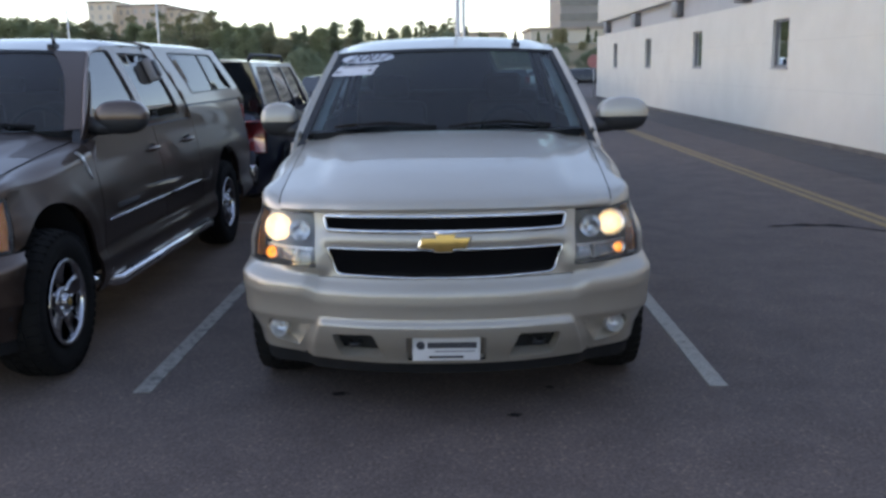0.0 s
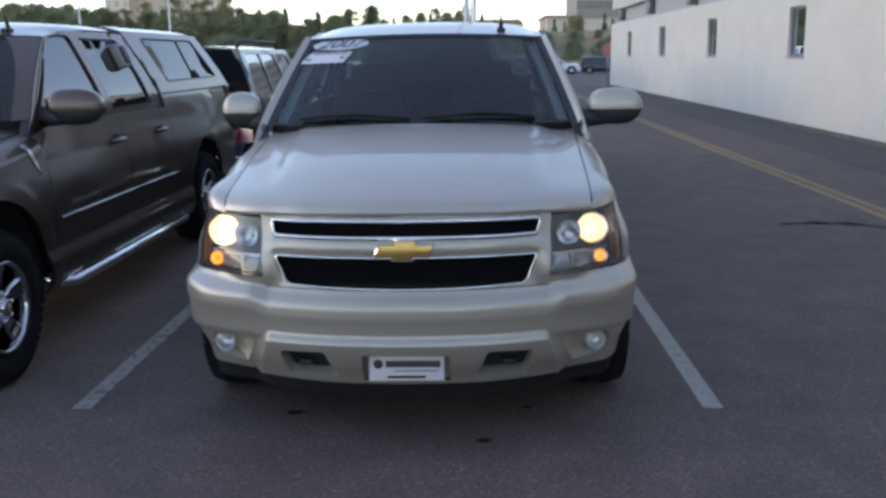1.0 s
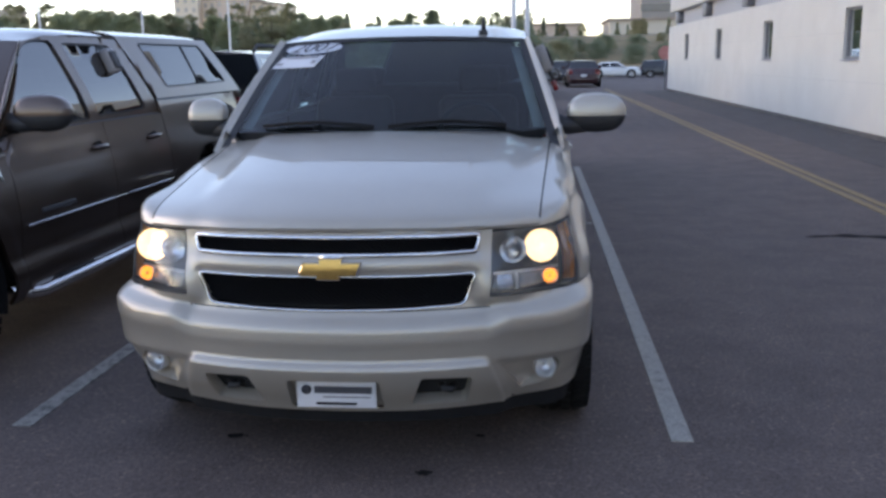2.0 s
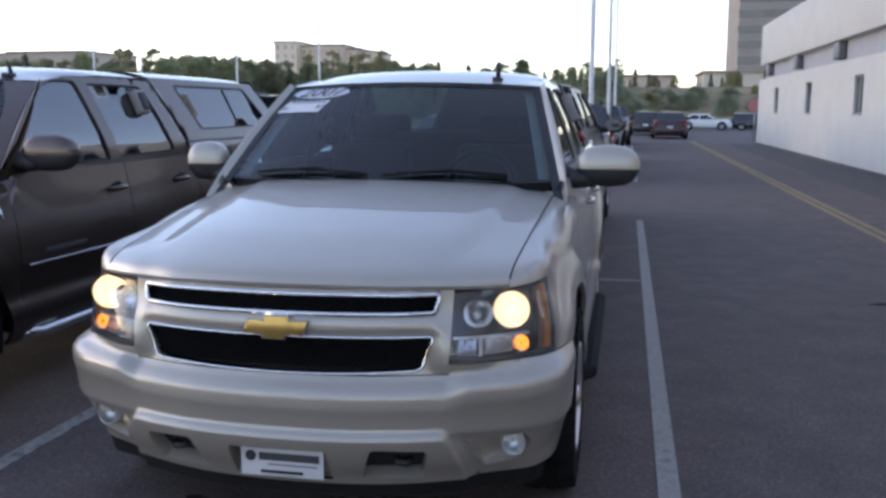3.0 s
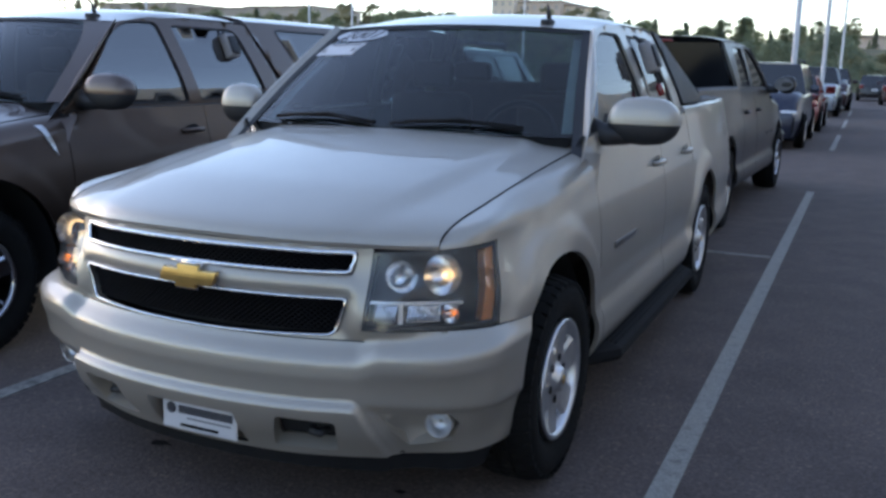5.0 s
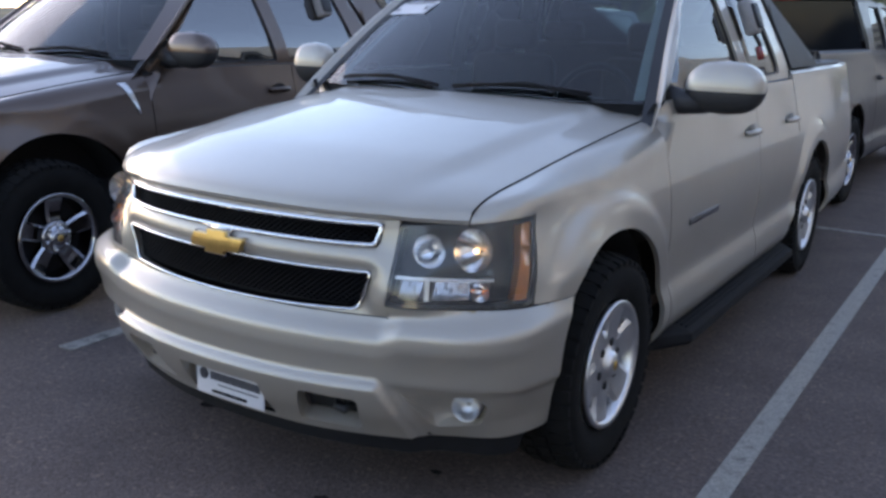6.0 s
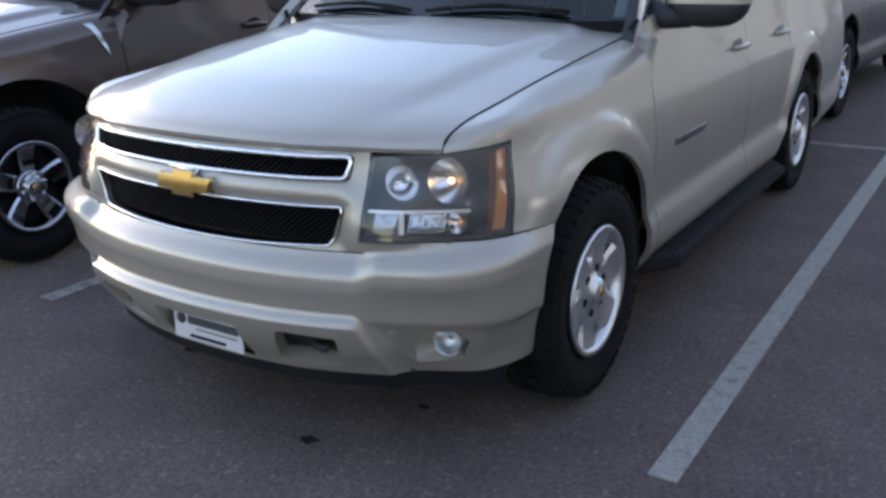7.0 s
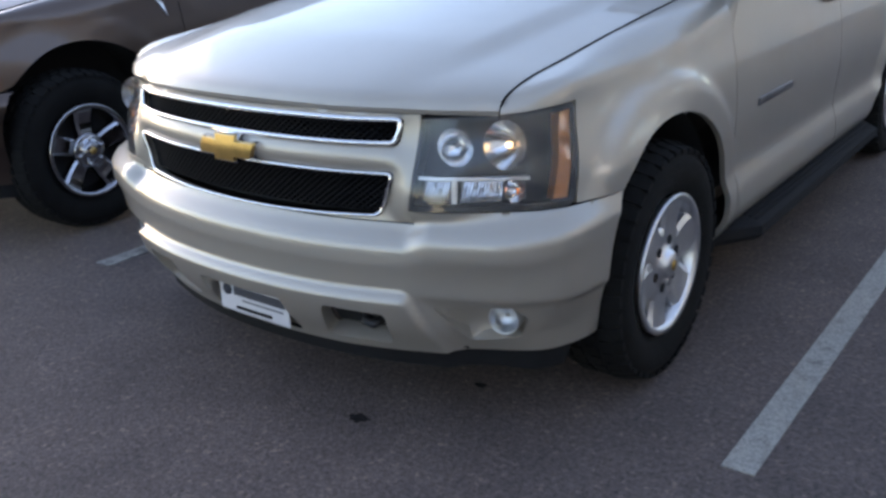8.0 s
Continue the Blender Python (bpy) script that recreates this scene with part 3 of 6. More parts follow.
def headlamp(parent, body, sign, lit, amber_face):
    """Lamp under a clear lens: black housing, two bowls, a lower signal row and an amber side marker."""
    lamp = new("headlight")
    lamp.parent = parent
    s0t, s0b, s1t, s1b = 0.622, 0.588, s_of_y(.400), s_of_y(.350)
    outline = rounded([(s0b, 0.744), (s1b, 0.743), (s1t, 0.999), (.97, .992), (0.88, 0.984), (s0t, 0.978)], [.01, .03, .02, .1, .1, .015])
    lens = panel(outline, lambda s, z: body(s, z, sign), 0.03, thick=0.0)
    part("lens", lens, LENS, lamp, "clear plastic lens").visible_shadow = False

    def deep(d):
        def f(s, z):
            p = Vector(body(s, z, sign))
            return p - front_normal(s, sign) * d
        return f

    rim = rounded([(s0b - .004, 0.740), (s1b + .004, 0.739), (s1t + .004, 1.003), (.97, .996), (0.88, 0.988), (s0t - .004, 0.982)], [.01, .03, .02, .1, .1, .015])
    hole = [(s0b + .012, 0.754), (s1b - .014, 0.755), (s1t - .012, 0.986), (.97, 0.980), (0.88, 0.973), (s0t + .012, 0.968)]
    part("lamp_rim", panel(rim, deep(0.004), 0.04, [hole], 0.05), BLACK_PLASTIC, lamp)
    part("housing", panel(rim, deep(0.085), 0.05, thick=0.0), BLACK_PLASTIC, lamp, "black lamp housing")
    sp = [(0.710, 0.902, 0.052), (0.846, 0.907, 0.065)]
    aim = Vector((.02, -1, .20) if sign > 0 else (.42, -1, .20)).normalized()

    def beam(centre, r, depth, spot, glow, names):
        # a lit bulb in the focus of a mirror bowl
        f_ = centre - aim * (depth - r * r / 4 / depth)
        part(names[0], parabola(centre, r, aim, depth), MIRROR_BOWL, lamp, "chromed lamp bowl")
        part(names[1], half_ball(f_, spot, aim, .98), glow, lamp, "lit bulb")
        # added, unseen cap that blocks the signal bulb's glow to the front
        if r < .05:
            part("glow_blocker", half_ball(f_ + aim * .0005, spot * 1.08, aim, -.40), CHROME, lamp, "added chrome cap blocking the bulb's glow")
    for k, (s, z, r) in enumerate(sp):
        n = (front_normal(s, sign) + Vector((0, -1.2, 0))).normalized()
        c = deep(0.022)(s, z)
        on = lit and k == 1
        if on:
            beam(Vector(c) - aim * .004, r, .046, .0098 if sign > 0 else .015, LAMP_BULB, ("reflector", "bulb"))
            continue
        part("reflector", round_reflector(c, r, n, 0.04), BOWL, lamp, "chromed lamp bowl")
        part("bulb", disc(c - n * 0.03, .014, n, 16, .028), CHROME, lamp)
    for s_a, s_b in ((.622, .700), (.722, .910)):
        tray = [(s_a, 0.760), (s_b, 0.758), (s_b, 0.818), (s_a + .006, 0.820)]
        part("signal_tray", panel(tray, deep(0.045), 0.03, thick=0.03), ALLOY_DARK, lamp, "dark signal tray")
        count = int((s_b - s_a - .012) / .0092)
        for i in range(count):
            s = s_a + .006 + i * 0.0092
            if lit and s > .835:
                continue
            q = [(s, 0.764), (s + .0062, 0.764), (s + .0152, 0.814), (s + .009, 0.814)]
            part("flute", panel(q, lambda a_, z_: deep(0.014 + .022 * max(0, (z_ - .764) / .05) ** .6)(a_, z_), 0.012, thick=.010), FLUTE, lamp)
    part("divider", panel([(0.704, .758), (.718, .758), (.718, .820), (.704, .820)], deep(.022), .05, thick=.03), ALUMINIUM, lamp)
    part("signal_trim", panel([(0.612, .819), (0.918, .816), (0.918, .825), (.614, .828)], deep(.025), .05, thick=.03), ALUMINIUM, lamp)
    c = deep(0.020)(0.872, 0.788)
    if lit:
        beam(c, .031, .024, .0043 if sign > 0 else .006, AMBER_ON, ("signal_bowl", "signal_bulb"))
    else:
        part("signal_bulb", disc(c, .022, front_normal(.9, sign), 14, .02), AMBER, lamp, "amber signal bulb")
    am = [(s1b - .060, 0.760), (s1b - .012, 0.758), (s1t - .012, 0.984), (s1t - .058, 0.978)] if not amber_face else [(0.88, 0.758), (s1b - .02, 0.756), (s1t - .02, 0.982), (0.90, 0.974)]
    part("side_marker", panel(am, deep(0.012), 0.03, thick=0.03), AMBER, lamp, "amber side marker")
    return lamp


def interior(parent):
    part("dashboard", grid(lambda u, v: (u * .80, 1.42 + .45 * v, 1.22 + 0.03 * math.sin(v * 3) - .06 * max(0, v - .7) - 0.02 * u * u), steps(-1, 1, 12), steps(0, 1, 8)), TRIM_DARK, parent)
    for sx in (-0.40, 0.40):
        seat = new("front_seat")
        seat.parent = parent
        part("seat_back", box(sx - .25, sx + .25, 2.55, 2.70, .85, 1.40, .06, 3), CLOTH, seat)
        part("headrest", box(sx - .13, sx + .13, 2.60, 2.69, 1.42, 1.58, .04, 3), CLOTH, seat)
        part("seat_cushion", box(sx - .25, sx + .25, 2.10, 2.60, .70, .88, .05, 3), CLOTH, seat)
    part("rear_bench", box(-.72, .72, 3.30, 3.48, .85, 1.46, .06, 3), CLOTH, parent)
    for sx in (-.45, .45):
        part("rear_headrest", box(sx - .13, sx + .13, 3.32, 3.42, 1.45, 1.58, .04, 3), CLOTH, parent)
    for k in (1, -1):
        rim_ = [[Vector(screen_point(k * u, v)) + Vector((0, .03, -.03)) for v in steps(.03, .97, 10)] for u in (.975, .90)]
        part("pillar_trim", mesh_of("trim", rim_[0] + rim_[1], [(i, i + 1, i + 12, i + 11) for i in range(10)]), PILLAR_TRIM, parent, "pale grey inner pillar trim")
    pts = [(0.40 + .19 * math.cos(t), 1.93 + .06 * math.sin(t), 1.20 + .18 * math.sin(t)) for t in steps(0, 2 * math.pi, 24)[:-1]]
    st = part("steering_wheel", tube(pts, .016, 8, True), TRIM_DARK, parent)
    part("steering_boss", box(.33, .47, 1.90, 1.95, 1.14, 1.24, .02), TRIM_DARK, st)
    part("cabin_floor", box(-.84, .84, 1.45, 3.58, .62, .70), DARK, parent)


def screen_point(u, v):
    """The windscreen: u across from -1 to 1, v up from 0 to 1."""
    x0, x1 = 0.848, 0.685
    w = x0 + (x1 - x0) * v
    y = (1.30 + 0.19 * u * u) * (1 - v) + (2.00 + 0.10 * u * u) * v
    z = 1.262 + (1.752 - 0.022 * u * u - 1.262) * v + 0.012 * math.sin(math.pi * v)
    return (w * u, y - 0.012 * math.sin(math.pi * v), z)


def roof_point(rear):
    def f(u, v):
        y0 = 1.985 + 0.10 * u * u
        y = y0 + (rear - y0) * v
        w = 0.690 + 0.008 * ease(v, 0, .3)
        z = 1.756 + 0.090 * math.sin(min(1, v * 1.9) * math.pi / 2) - 0.022 * u * u - (0.008 * u * u + 0.026 * u**8) * ease(v, 0, .25) - 0.012 * ease(v, .8, 1)
        return (w * u, y, z)
    return f


def truck(name, label, paint, style, lit=False):
    """A full-size crew-cab pickup, nose to -y, standing on z = 0 with its nose at y = 0."""
    global WHEEL_F, ARCH_R
    ARCH_R = 0.52 if style == "camper" else 0.485
    WHEEL_F = 0.80 if style == "camper" else 0.885
    top = new(name)
    tagged(top, label, "pickup truck")
    wheel_r = 4.187 if style == "sail" else 4.53
    tail = 5.60 if style == "sail" else 5.85
    body = make_body(wheel_r, True, 0.025 if style == "sail" else 0.005)

    # nose
    arcR = []
    for i in range(13):
        t = radians(-46.5 - 56.5 * i / 12)
        r_ = ARCH_R - .080 * ease(i, 0, 12)
        arcR.append((s_of_y(WHEEL_F + r_ * math.sin(t)), WHEEL_Z + r_ * math.cos(t)))
    low = 0.298
    right = [(0.599, 0.696), (0.593, 0.738), (.82, .738), (s_of_y(.350), 0.737), (arcR[0][0], 0.735)] + arcR[1:] + [(arcR[-1][0] - .02, .304), (0.90, .304), (0.80, .301), (0.68, .296), (0.55, low - .008), (0.35, low - .012)]
    outline = clean(right + [(-s, z) for s, z in right[::-1]])
    holes = []
    for k in (1, -1):
        hook = rounded([(k * .290, .316), (k * .510, .316), (k * .515, .440), (k * .325, .448)], .018)
        fog = rounded([(k * .640, .462), (k * .865, .470), (k * .905, .43), (k * .890, .362), (k * .742, .340)], .012)
        holes += [hook, fog]
    holes.append(rounded([(-.185, .30), (.185, .30), (.175, .437), (-.175, .437)], .012))
    bumper = part("front_bumper", panel(outline, lambda s, z: body(s, z), 0.0115, holes, 0.05), paint, top, "painted front bumper cover")
    # pockets behind the openings
    for k in (1, -1):
        part("tow_hook_pocket", panel([(k * .29, .315), (k * .52, .315), (k * .52, .455), (k * .29, .455)], lambda s, z: (Vector(body(s, z)) + Vector((0, .075, 0))), .05, thick=0), DARK, bumper)
        sill = [(k * .290, .316), (k * .510, .316), (k * .508, .352), (k * .300, .352)]
        part("hook_sill", panel(sill, lambda s, z: (Vector(body(s, .316)) + Vector((0, .002 + (z - .316) * 1.9, z - .316))), .02, thick=.01), paint, bumper)
        hk = [(k * .40, .06, .385), (k * .41, .035, .375), (k * .44, .035, .372), (k * .45, .07, .38)]
        part("tow_hook", tube([(x, y + .03, z) for x, y, z in hk], .014, 8), BLACK_PLASTIC, bumper)

        def pocket(s, z):
            p = Vector(body(s, z))
            t = ease(abs(s), .64, .77)
            return p - front_normal(s, k) * (.006 + .050 * t * ease(z, .338, .382))
        part("fog_pocket", panel(rounded([(k * .632, .468), (k * .872, .478), (k * .917, .43), (k * .900, .354), (k * .735, .332)], .012), pocket, .03, thick=0), paint, bumper)
        n = (front_normal(.7, k) + Vector((0, -1, 0))).normalized()
        c = Vector(body(k * .838, .424)) - front_normal(.838, k) * .012
        fogl = part("fog_lamp", round_reflector(c, .040, n, .032), ALUMINIUM, bumper, "round chromed fog lamp")
        part("fog_lens", disc(c + n * .002, .041, n, 24, .012), LENS, fogl).visible_shadow = False
        v, f = lathe([(.045, -.045), (.045, .001), (.042, .003), (.040, -.01)], 26, "x")
        m = n.to_track_quat("X", "Z").to_matrix()
        part("fog_ring", mesh_of("ring", [c + m @ Vector(p) for p in v], f), ALUMINIUM, fogl)
    part("plate_recess", panel([(-.188, .299), (.188, .299), (.188, .442), (-.188, .442)], lambda s, z: Vector((s, .030 + (.44 - z) * .30, z)), .06, thick=0), paint, bumper)
    part("air_dam", panel(clean([(-1.06, .232), (1.06, .232), (1.085, .318), (.55, .304), (-.55, .304), (-1.085, .318)]), lambda s, z: Vector(body(s, max(z, .25))) - front_normal(abs(s), 1 if s > 0 else -1) * (.004 + max(0, .31 - z) * .10) + Vector((0, 0, z - max(z, .25))), .05, thick=.01), MATTE, bumper, "black lower air dam")

    # grille surround with its two openings
    surround = clean([(-.598, .700), (.598, .700), (.592, .742), (.621, .990), (.3, .999), (0, .999), (-.3, .999), (-.621, .990), (-.592, .742)])
    up = rounded([(-.560, .905), (-.2, .905), (.2, .905), (.560, .905), (.577, .982), (.3, .988), (-.3, .988), (-.577, .982)], [.02, 0, 0, .02, .02, .1, .1, .02])
    dn = rounded([(-.508, .713), (-.25, .703), (0, .700), (.25, .703), (.508, .713), (.548, .838), (-.548, .838)], [.03, .1, .1, .1, .03, .015, .015])
    gr = part("grille", panel(surround, lambda s, z: body(s, z), 0.02, [up, dn], 0.03), paint, top, "painted grille surround")
    for lp, w in ((up, .013), (dn, .008)):
        cx, cz = 0, sum(p[1] for p in lp) / len(lp)
        hz = max(p[1] for p in lp) - cz
        mid = [(s * (1 - w * .5 / .57), cz + (z - cz) * (1 - w * .5 / hz)) for s, z in resample(lp, .03)]
        part("chrome_frame", tube([Vector(body(s, z)) + Vector((0, -.006, 0)) for s, z in mid], w * .62, 12, True), CHROME, gr, "bright chrome grille frame")
    for lp in (up, dn):
        z0, z1 = min(p[1] for p in lp), max(p[1] for p in lp)
        part("grille_backing", panel(lp, lambda s, z: Vector(body(s, z)) + Vector((0, .05, 0)), .04, thick=0), DARK, gr)
        # honeycomb mesh of slanted bars
        verts, faces = [], []
        pitch, r = .022, .0028
        for k in (1, -1):
            i = -60
            while i < 60:
                a = (i * pitch, z0)
                b = (i * pitch + k * (z1 - z0) * 1.3, z1)
                n = 7
                seg = [(a[0] + (b[0] - a[0]) * q / n, a[1] + (b[1] - a[1]) * q / n) for q in range(n + 1)]
                for p, q in zip(seg, seg[1:]):
                    if not (inside(p, lp) and inside(q, lp)):
                        continue
                    P, Q = Vector(body(*p)) + Vector((0, .022, 0)), Vector(body(*q)) + Vector((0, .022, 0))
                    e = len(verts)
                    for w in (P, Q):
                        verts += [w + Vector((r, -.006, 0)), w + Vector((-r, -.006, 0)), w + Vector((-r, .012, 0)), w + Vector((r, .012, 0))]
                    faces += [(e, e + 1, e + 5, e + 4), (e + 1, e + 2, e + 6, e + 5), (e + 3, e, e + 4, e + 7)]
                i += 1
        part("grille_mesh", mesh_of("mesh", verts, faces, False), GRILLE_BLACK, gr, "black honeycomb grille mesh")
    # badge: a plain crossed shape
    emb = [(x * .93, .867 + (z - .867) * .93) for x, z in ((-.125, .842), (-.048, .842), (-.052, .826), (.040, .826), (.036, .842), (.105, .842), (.125, .890), (.048, .890), (.052, .908), (-.040, .908), (-.036, .890), (-.105, .890))]
    grow = [(x * 1.06, .867 + (z - .867) * 1.13) for x, z in emb]
    part("badge_rim", panel(grow, lambda s, z: Vector((s, -.030 + s * s * .5, z)), .03, thick=.03), CHROME, gr)
    part("badge", panel(emb, lambda s, z: Vector((s, -.037 + s * s * .5 - .007 * (1 - abs(z - .867) / .045), z)), .012, thick=.012), GOLD, gr, "gold crossed badge")
    for k in (1, -1):
        headlamp(top, body, k, lit, style != "sail")

    # bonnet
    sh = s_of_x(0.80)
    rows_t = [0, .004, .010, .02, .035, .055, .08, .12] + steps(.17, 1, 22)

    def bonnet(u, t):
        x0, y0, nx, ny = plan_at(u * sh)
        x0, y0 = x0 - nx * lean(u * sh), y0 - ny * lean(u * sh)
        x1, y1 = abs(u) * 0.835, 1.33 + .15 * u * u
        x = x0 + (x1 - x0) * t
        y = y0 + (y1 - y0) * t
        return (math.copysign(x, u), y, hood_z(x, y) + .004)
    me = grid(bonnet, steps(-1, 1, 64), rows_t)
    hood = part("bonnet", me, paint, top, "painted bonnet with raised centre")
    edge = [Vector(bonnet(u, 0)) for u in steps(-1, 1, 64)]
    v = edge + [p - Vector((0, -.004, .013)) for p in edge]
    part("bonnet_lip", mesh_of("lip", v, [(i, i + 65, i + 66, i + 1) for i in range(64)]), paint, hood)

    for k in (1, -1):
        e = [Vector(bonnet(k, t)) for t in rows_t]
        n = len(e)
        # black strip and bar stand for the shaded gap along the bonnet's edge
        part("bonnet_gap_strip", mesh_of("gap_strip", [p + Vector((k * .001, 0, -.001)) for p in e] + [p + Vector((k * .001, 0, -.03)) for p in e], [(i, i + 1, i + 1 + n, i + n) for i in range(n - 1)]), GRILLE_BLACK, hood)
        part("bonnet_gap", tube([p + Vector((k * .002, 0, -.002)) for p in e[2:]], .0032, 6), GRILLE_BLACK, hood)
    # wings, doors and bed sides
    yd0, yd1, yd2 = 1.44, 2.80 + (-.14 if style == "camper" else 0), 3.66
    belt = 1.222 if style == "camper" else 1.285
    dy = -.14 if style == "camper" else 0
    for k in (1, -1):
        sf = lambda s, v: body(s, v, k)
        s1 = s_of_y(yd0 - .006)

        def inner_v(s):
            x, y, nx, ny = plan_at(s)
            t = fender_top(s)
            r = shoulder(y)
            lo, hi = t - r, t + .6
            hx, hy, hnx, hny = plan_at(sh)
            hx, hy = hx - hnx * lean(sh), hy - hny * lean(sh)
            for _ in range(24):
                mid = (lo + hi) / 2
                p = body(s, mid)
                e = hx + (.835 - hx) * (p[1] - hy) / (1.48 - hy) - .03
                if p[0] > e:
                    lo = mid
                else:
                    hi = mid
            return lo
        ss = [sh - .015, sh + .01, sh + .03, sh + .06, 1.0, 1.05, 1.1, 1.2, 1.35, 1.5, 1.7, 1.9, s1]
        topline = [(s, inner_v(s)) for s in ss]
        arc = arch_arc(WHEEL_F, -46.0, 100, 24)
        o = [(sh - .015, 0.984), (sh + .012, 0.987), (.97, .998), (s_of_y(.403) + .004, 1.005), (s_of_y(.353) + .004, .742)] + arc + [(arc[-1][0] + .02, .31), (s1, .31), (s1, 1.1)] + topline[::-1]
        ends = [inner_v(s1) + (fender_top(s1) - .16 - inner_v(s1)) * q / 8 for q in range(9)]
        P = [Vector(sf(s1 - .004, v_)) for v_ in ends]
        Q = [Vector((p.x * .985, 1.52, max(p.z + .014, 1.20))) for p in P]
        part("wing_corner", mesh_of("corner", P + Q, [(i, i + 1, i + 10, i + 9) for i in range(8)]), paint, top)
        part("front_wing", panel(clean(o), sf, .022, thick=.02), paint, top, "painted front wing with flared arch")
        d = [(yd0, .36), (yd1 - .006, .36), (yd1 - .006, belt), (1.56, belt), (yd0, belt - .02)]
        door = part("front_door", panel([(s_of_y(y), z) for y, z in rounded(d, [.03, .03, .005, .02, .02])], sf, .024, thick=.02), paint, top)
        d2 = [(yd1, .36), (3.50, .36), (3.62, .50)] + [(wheel_r - (ARCH_R + .03) * math.cos(radians(a)), WHEEL_Z + (ARCH_R + .03) * math.sin(radians(a))) for a in ((20, 40, 55) if style == "sail" else ())] + [(yd2 + .04, .98), (yd2, belt), (yd1, belt)]
        if style != "sail":
            d2 = [(yd1, .36), (yd2, .36), (yd2, belt), (yd1, belt)]
        rdoor = part("rear_door", panel([(s_of_y(y), z) for y, z in d2], sf, .024, thick=.02), paint, top)
        arcB = arch_arc(wheel_r, -100, 100, 26)
        bt = 1.315
        q0 = yd2 + .006
        bed = [(s_of_y(q0), .36 if style != "sail" else .5), (arcB[0][0] - .03, .34)] + arcB + [(arcB[-1][0] + .03, .36), (s_of_y(tail - .25) + .1, .42), (s_of_y(5.60), .55), (s_of_y(5.60), bt), (s_of_y(q0), bt)]
        if style == "sail":
            bed = arch_arc(wheel_r, -58, 100, 26) + bed[2 + len(arcB):]
            bed = bed[:-1] + [(s_of_y(q0), bt), (s_of_y(q0 + .04), .98)]
        part("bed_side", panel(clean(bed), sf, .03, thick=.02), paint, top)
        rail = [Vector(sf(s_of_y(y), bt)) for y in steps(q0, 5.6, 10)]
        v = rail + [p + Vector((-k * .02, 0, .014)) for p in rail] + [p + Vector((-k * .13, 0, .014)) for p in rail] + [p + Vector((-k * .13, 0, -.3)) for p in rail]
        n = len(rail)
        part("bed_rail", mesh_of("rail", v, [(j * n + i, j * n + i + 1, (j + 1) * n + i + 1, (j + 1) * n + i) for j in range(3) for i in range(n - 1)], False), paint if style == "sail" else BLACK_PLASTIC, top)
        # handles
        for dr, y in ((door, 2.64 + dy), (rdoor, 3.49 + dy * .7)):
            X = sf(s_of_y(y), 1.065)[0]
            hpts = [(X + k * .004, y - .10, 1.065), (X + k * .030, y - .07, 1.068), (X + k * .034, y, 1.069), (X + k * .030, y + .07, 1.068), (X + k * .004, y + .10, 1.065)]
            part("door_handle", tube(hpts, [.012, .015, .016, .015, .012], 8), paint, dr)
            v, f = lathe([(.045, .004), (.04, .0015), (.0, .0)], 18, "x")
            part("handle_cup", mesh_of("cup", [(X + k * .001 + k * p[0], y + p[1] * 1.5, 1.06 + p[2]) for p in v], f), paint if style == "sail" else BLACK_PLASTIC, dr)
        # badge bar on the door
        X = sf(s_of_y(1.85), .78)[0]
        part("door_badge", box(X, X + k * .006, 1.66, 2.06, .765, .795, .002), ALLOY_DARK if style == "sail" else GREY_PLASTIC, door, "thin raised badge")
        if style == "camper":
            for a, b, dr in ((1.50, 2.78, door), (2.82, 3.62, rdoor)):
                pts = [(sf(s_of_y(y), .72)[0] + k * .008, y, .72) for y in steps(a, b, 6)]
                part("door_moulding", tube(pts, .008, 6), DIMMED_CHROME, dr, "bright side moulding")
        if style == "camper":
            mark = [(1.235, 1.165), (1.345, .985), (1.335, 1.045), (1.285, 1.165)]
            part("wing_badge", panel([(s_of_y(y), z) for y, z in mark], lambda s, z: Vector(sf(s, z)) + Vector((k * .006, 0, 0)), .03, thick=.008), ALUMINIUM, top, "slim silver badge")
        # cabin side with two window openings
        cs = cabin_side(k)
        w1 = rounded([(1.58, belt + .015), (2.68 + dy, belt + .027), (2.58 + dy, 1.735), (2.13, 1.735)], [.03, .03, .05, .16])
        if style == "camper":
            w1 = rounded([(1.555, belt + .013), (2.70 + dy, belt + .02), (2.60 + dy, 1.750), (2.10, 1.748)], [.03, .03, .05, .24])
        w2 = rounded([(2.82 + dy, belt + .03), (3.46, belt + .04), (3.28, 1.732), (2.72 + dy, 1.735)], [.03, .06, .09, .03])
        if style == "sail":
            o = [(1.47, belt - .035), (1.56, belt - .002), (2.79, belt), (3.70, belt), (3.44, 1.770), (2.9, 1.787), (2.4, 1.777), (2.10, 1.738)]
        else:
            o = [(1.47, belt - .035), (1.56, belt - .002), (2.79, belt), (3.70, belt), (3.42 if style == "camper" else 3.68, 1.770), (2.9, 1.787), (2.4, 1.777), (2.10, 1.738)]
        part("cabin_side", panel(o, cs, .04, [w1, w2], .03), paint, top, "painted roof pillars")
        for w, g in ((w1, SIDE_GLASS if style == "sail" else TINTED), (w2, TINTED)):
            cy, cz = sum(p[0] for p in w) / len(w), sum(p[1] for p in w) / len(w)
            inn = [(cy + (y - cy) * .972, cz + (z - cz) * .95) for y, z in w]
            part("window_seal", panel(w, lambda y, z: Vector(cs(y, z)) - Vector((k * .012, 0, 0)), .06, [inn], .01), BLACK_PLASTIC, top)
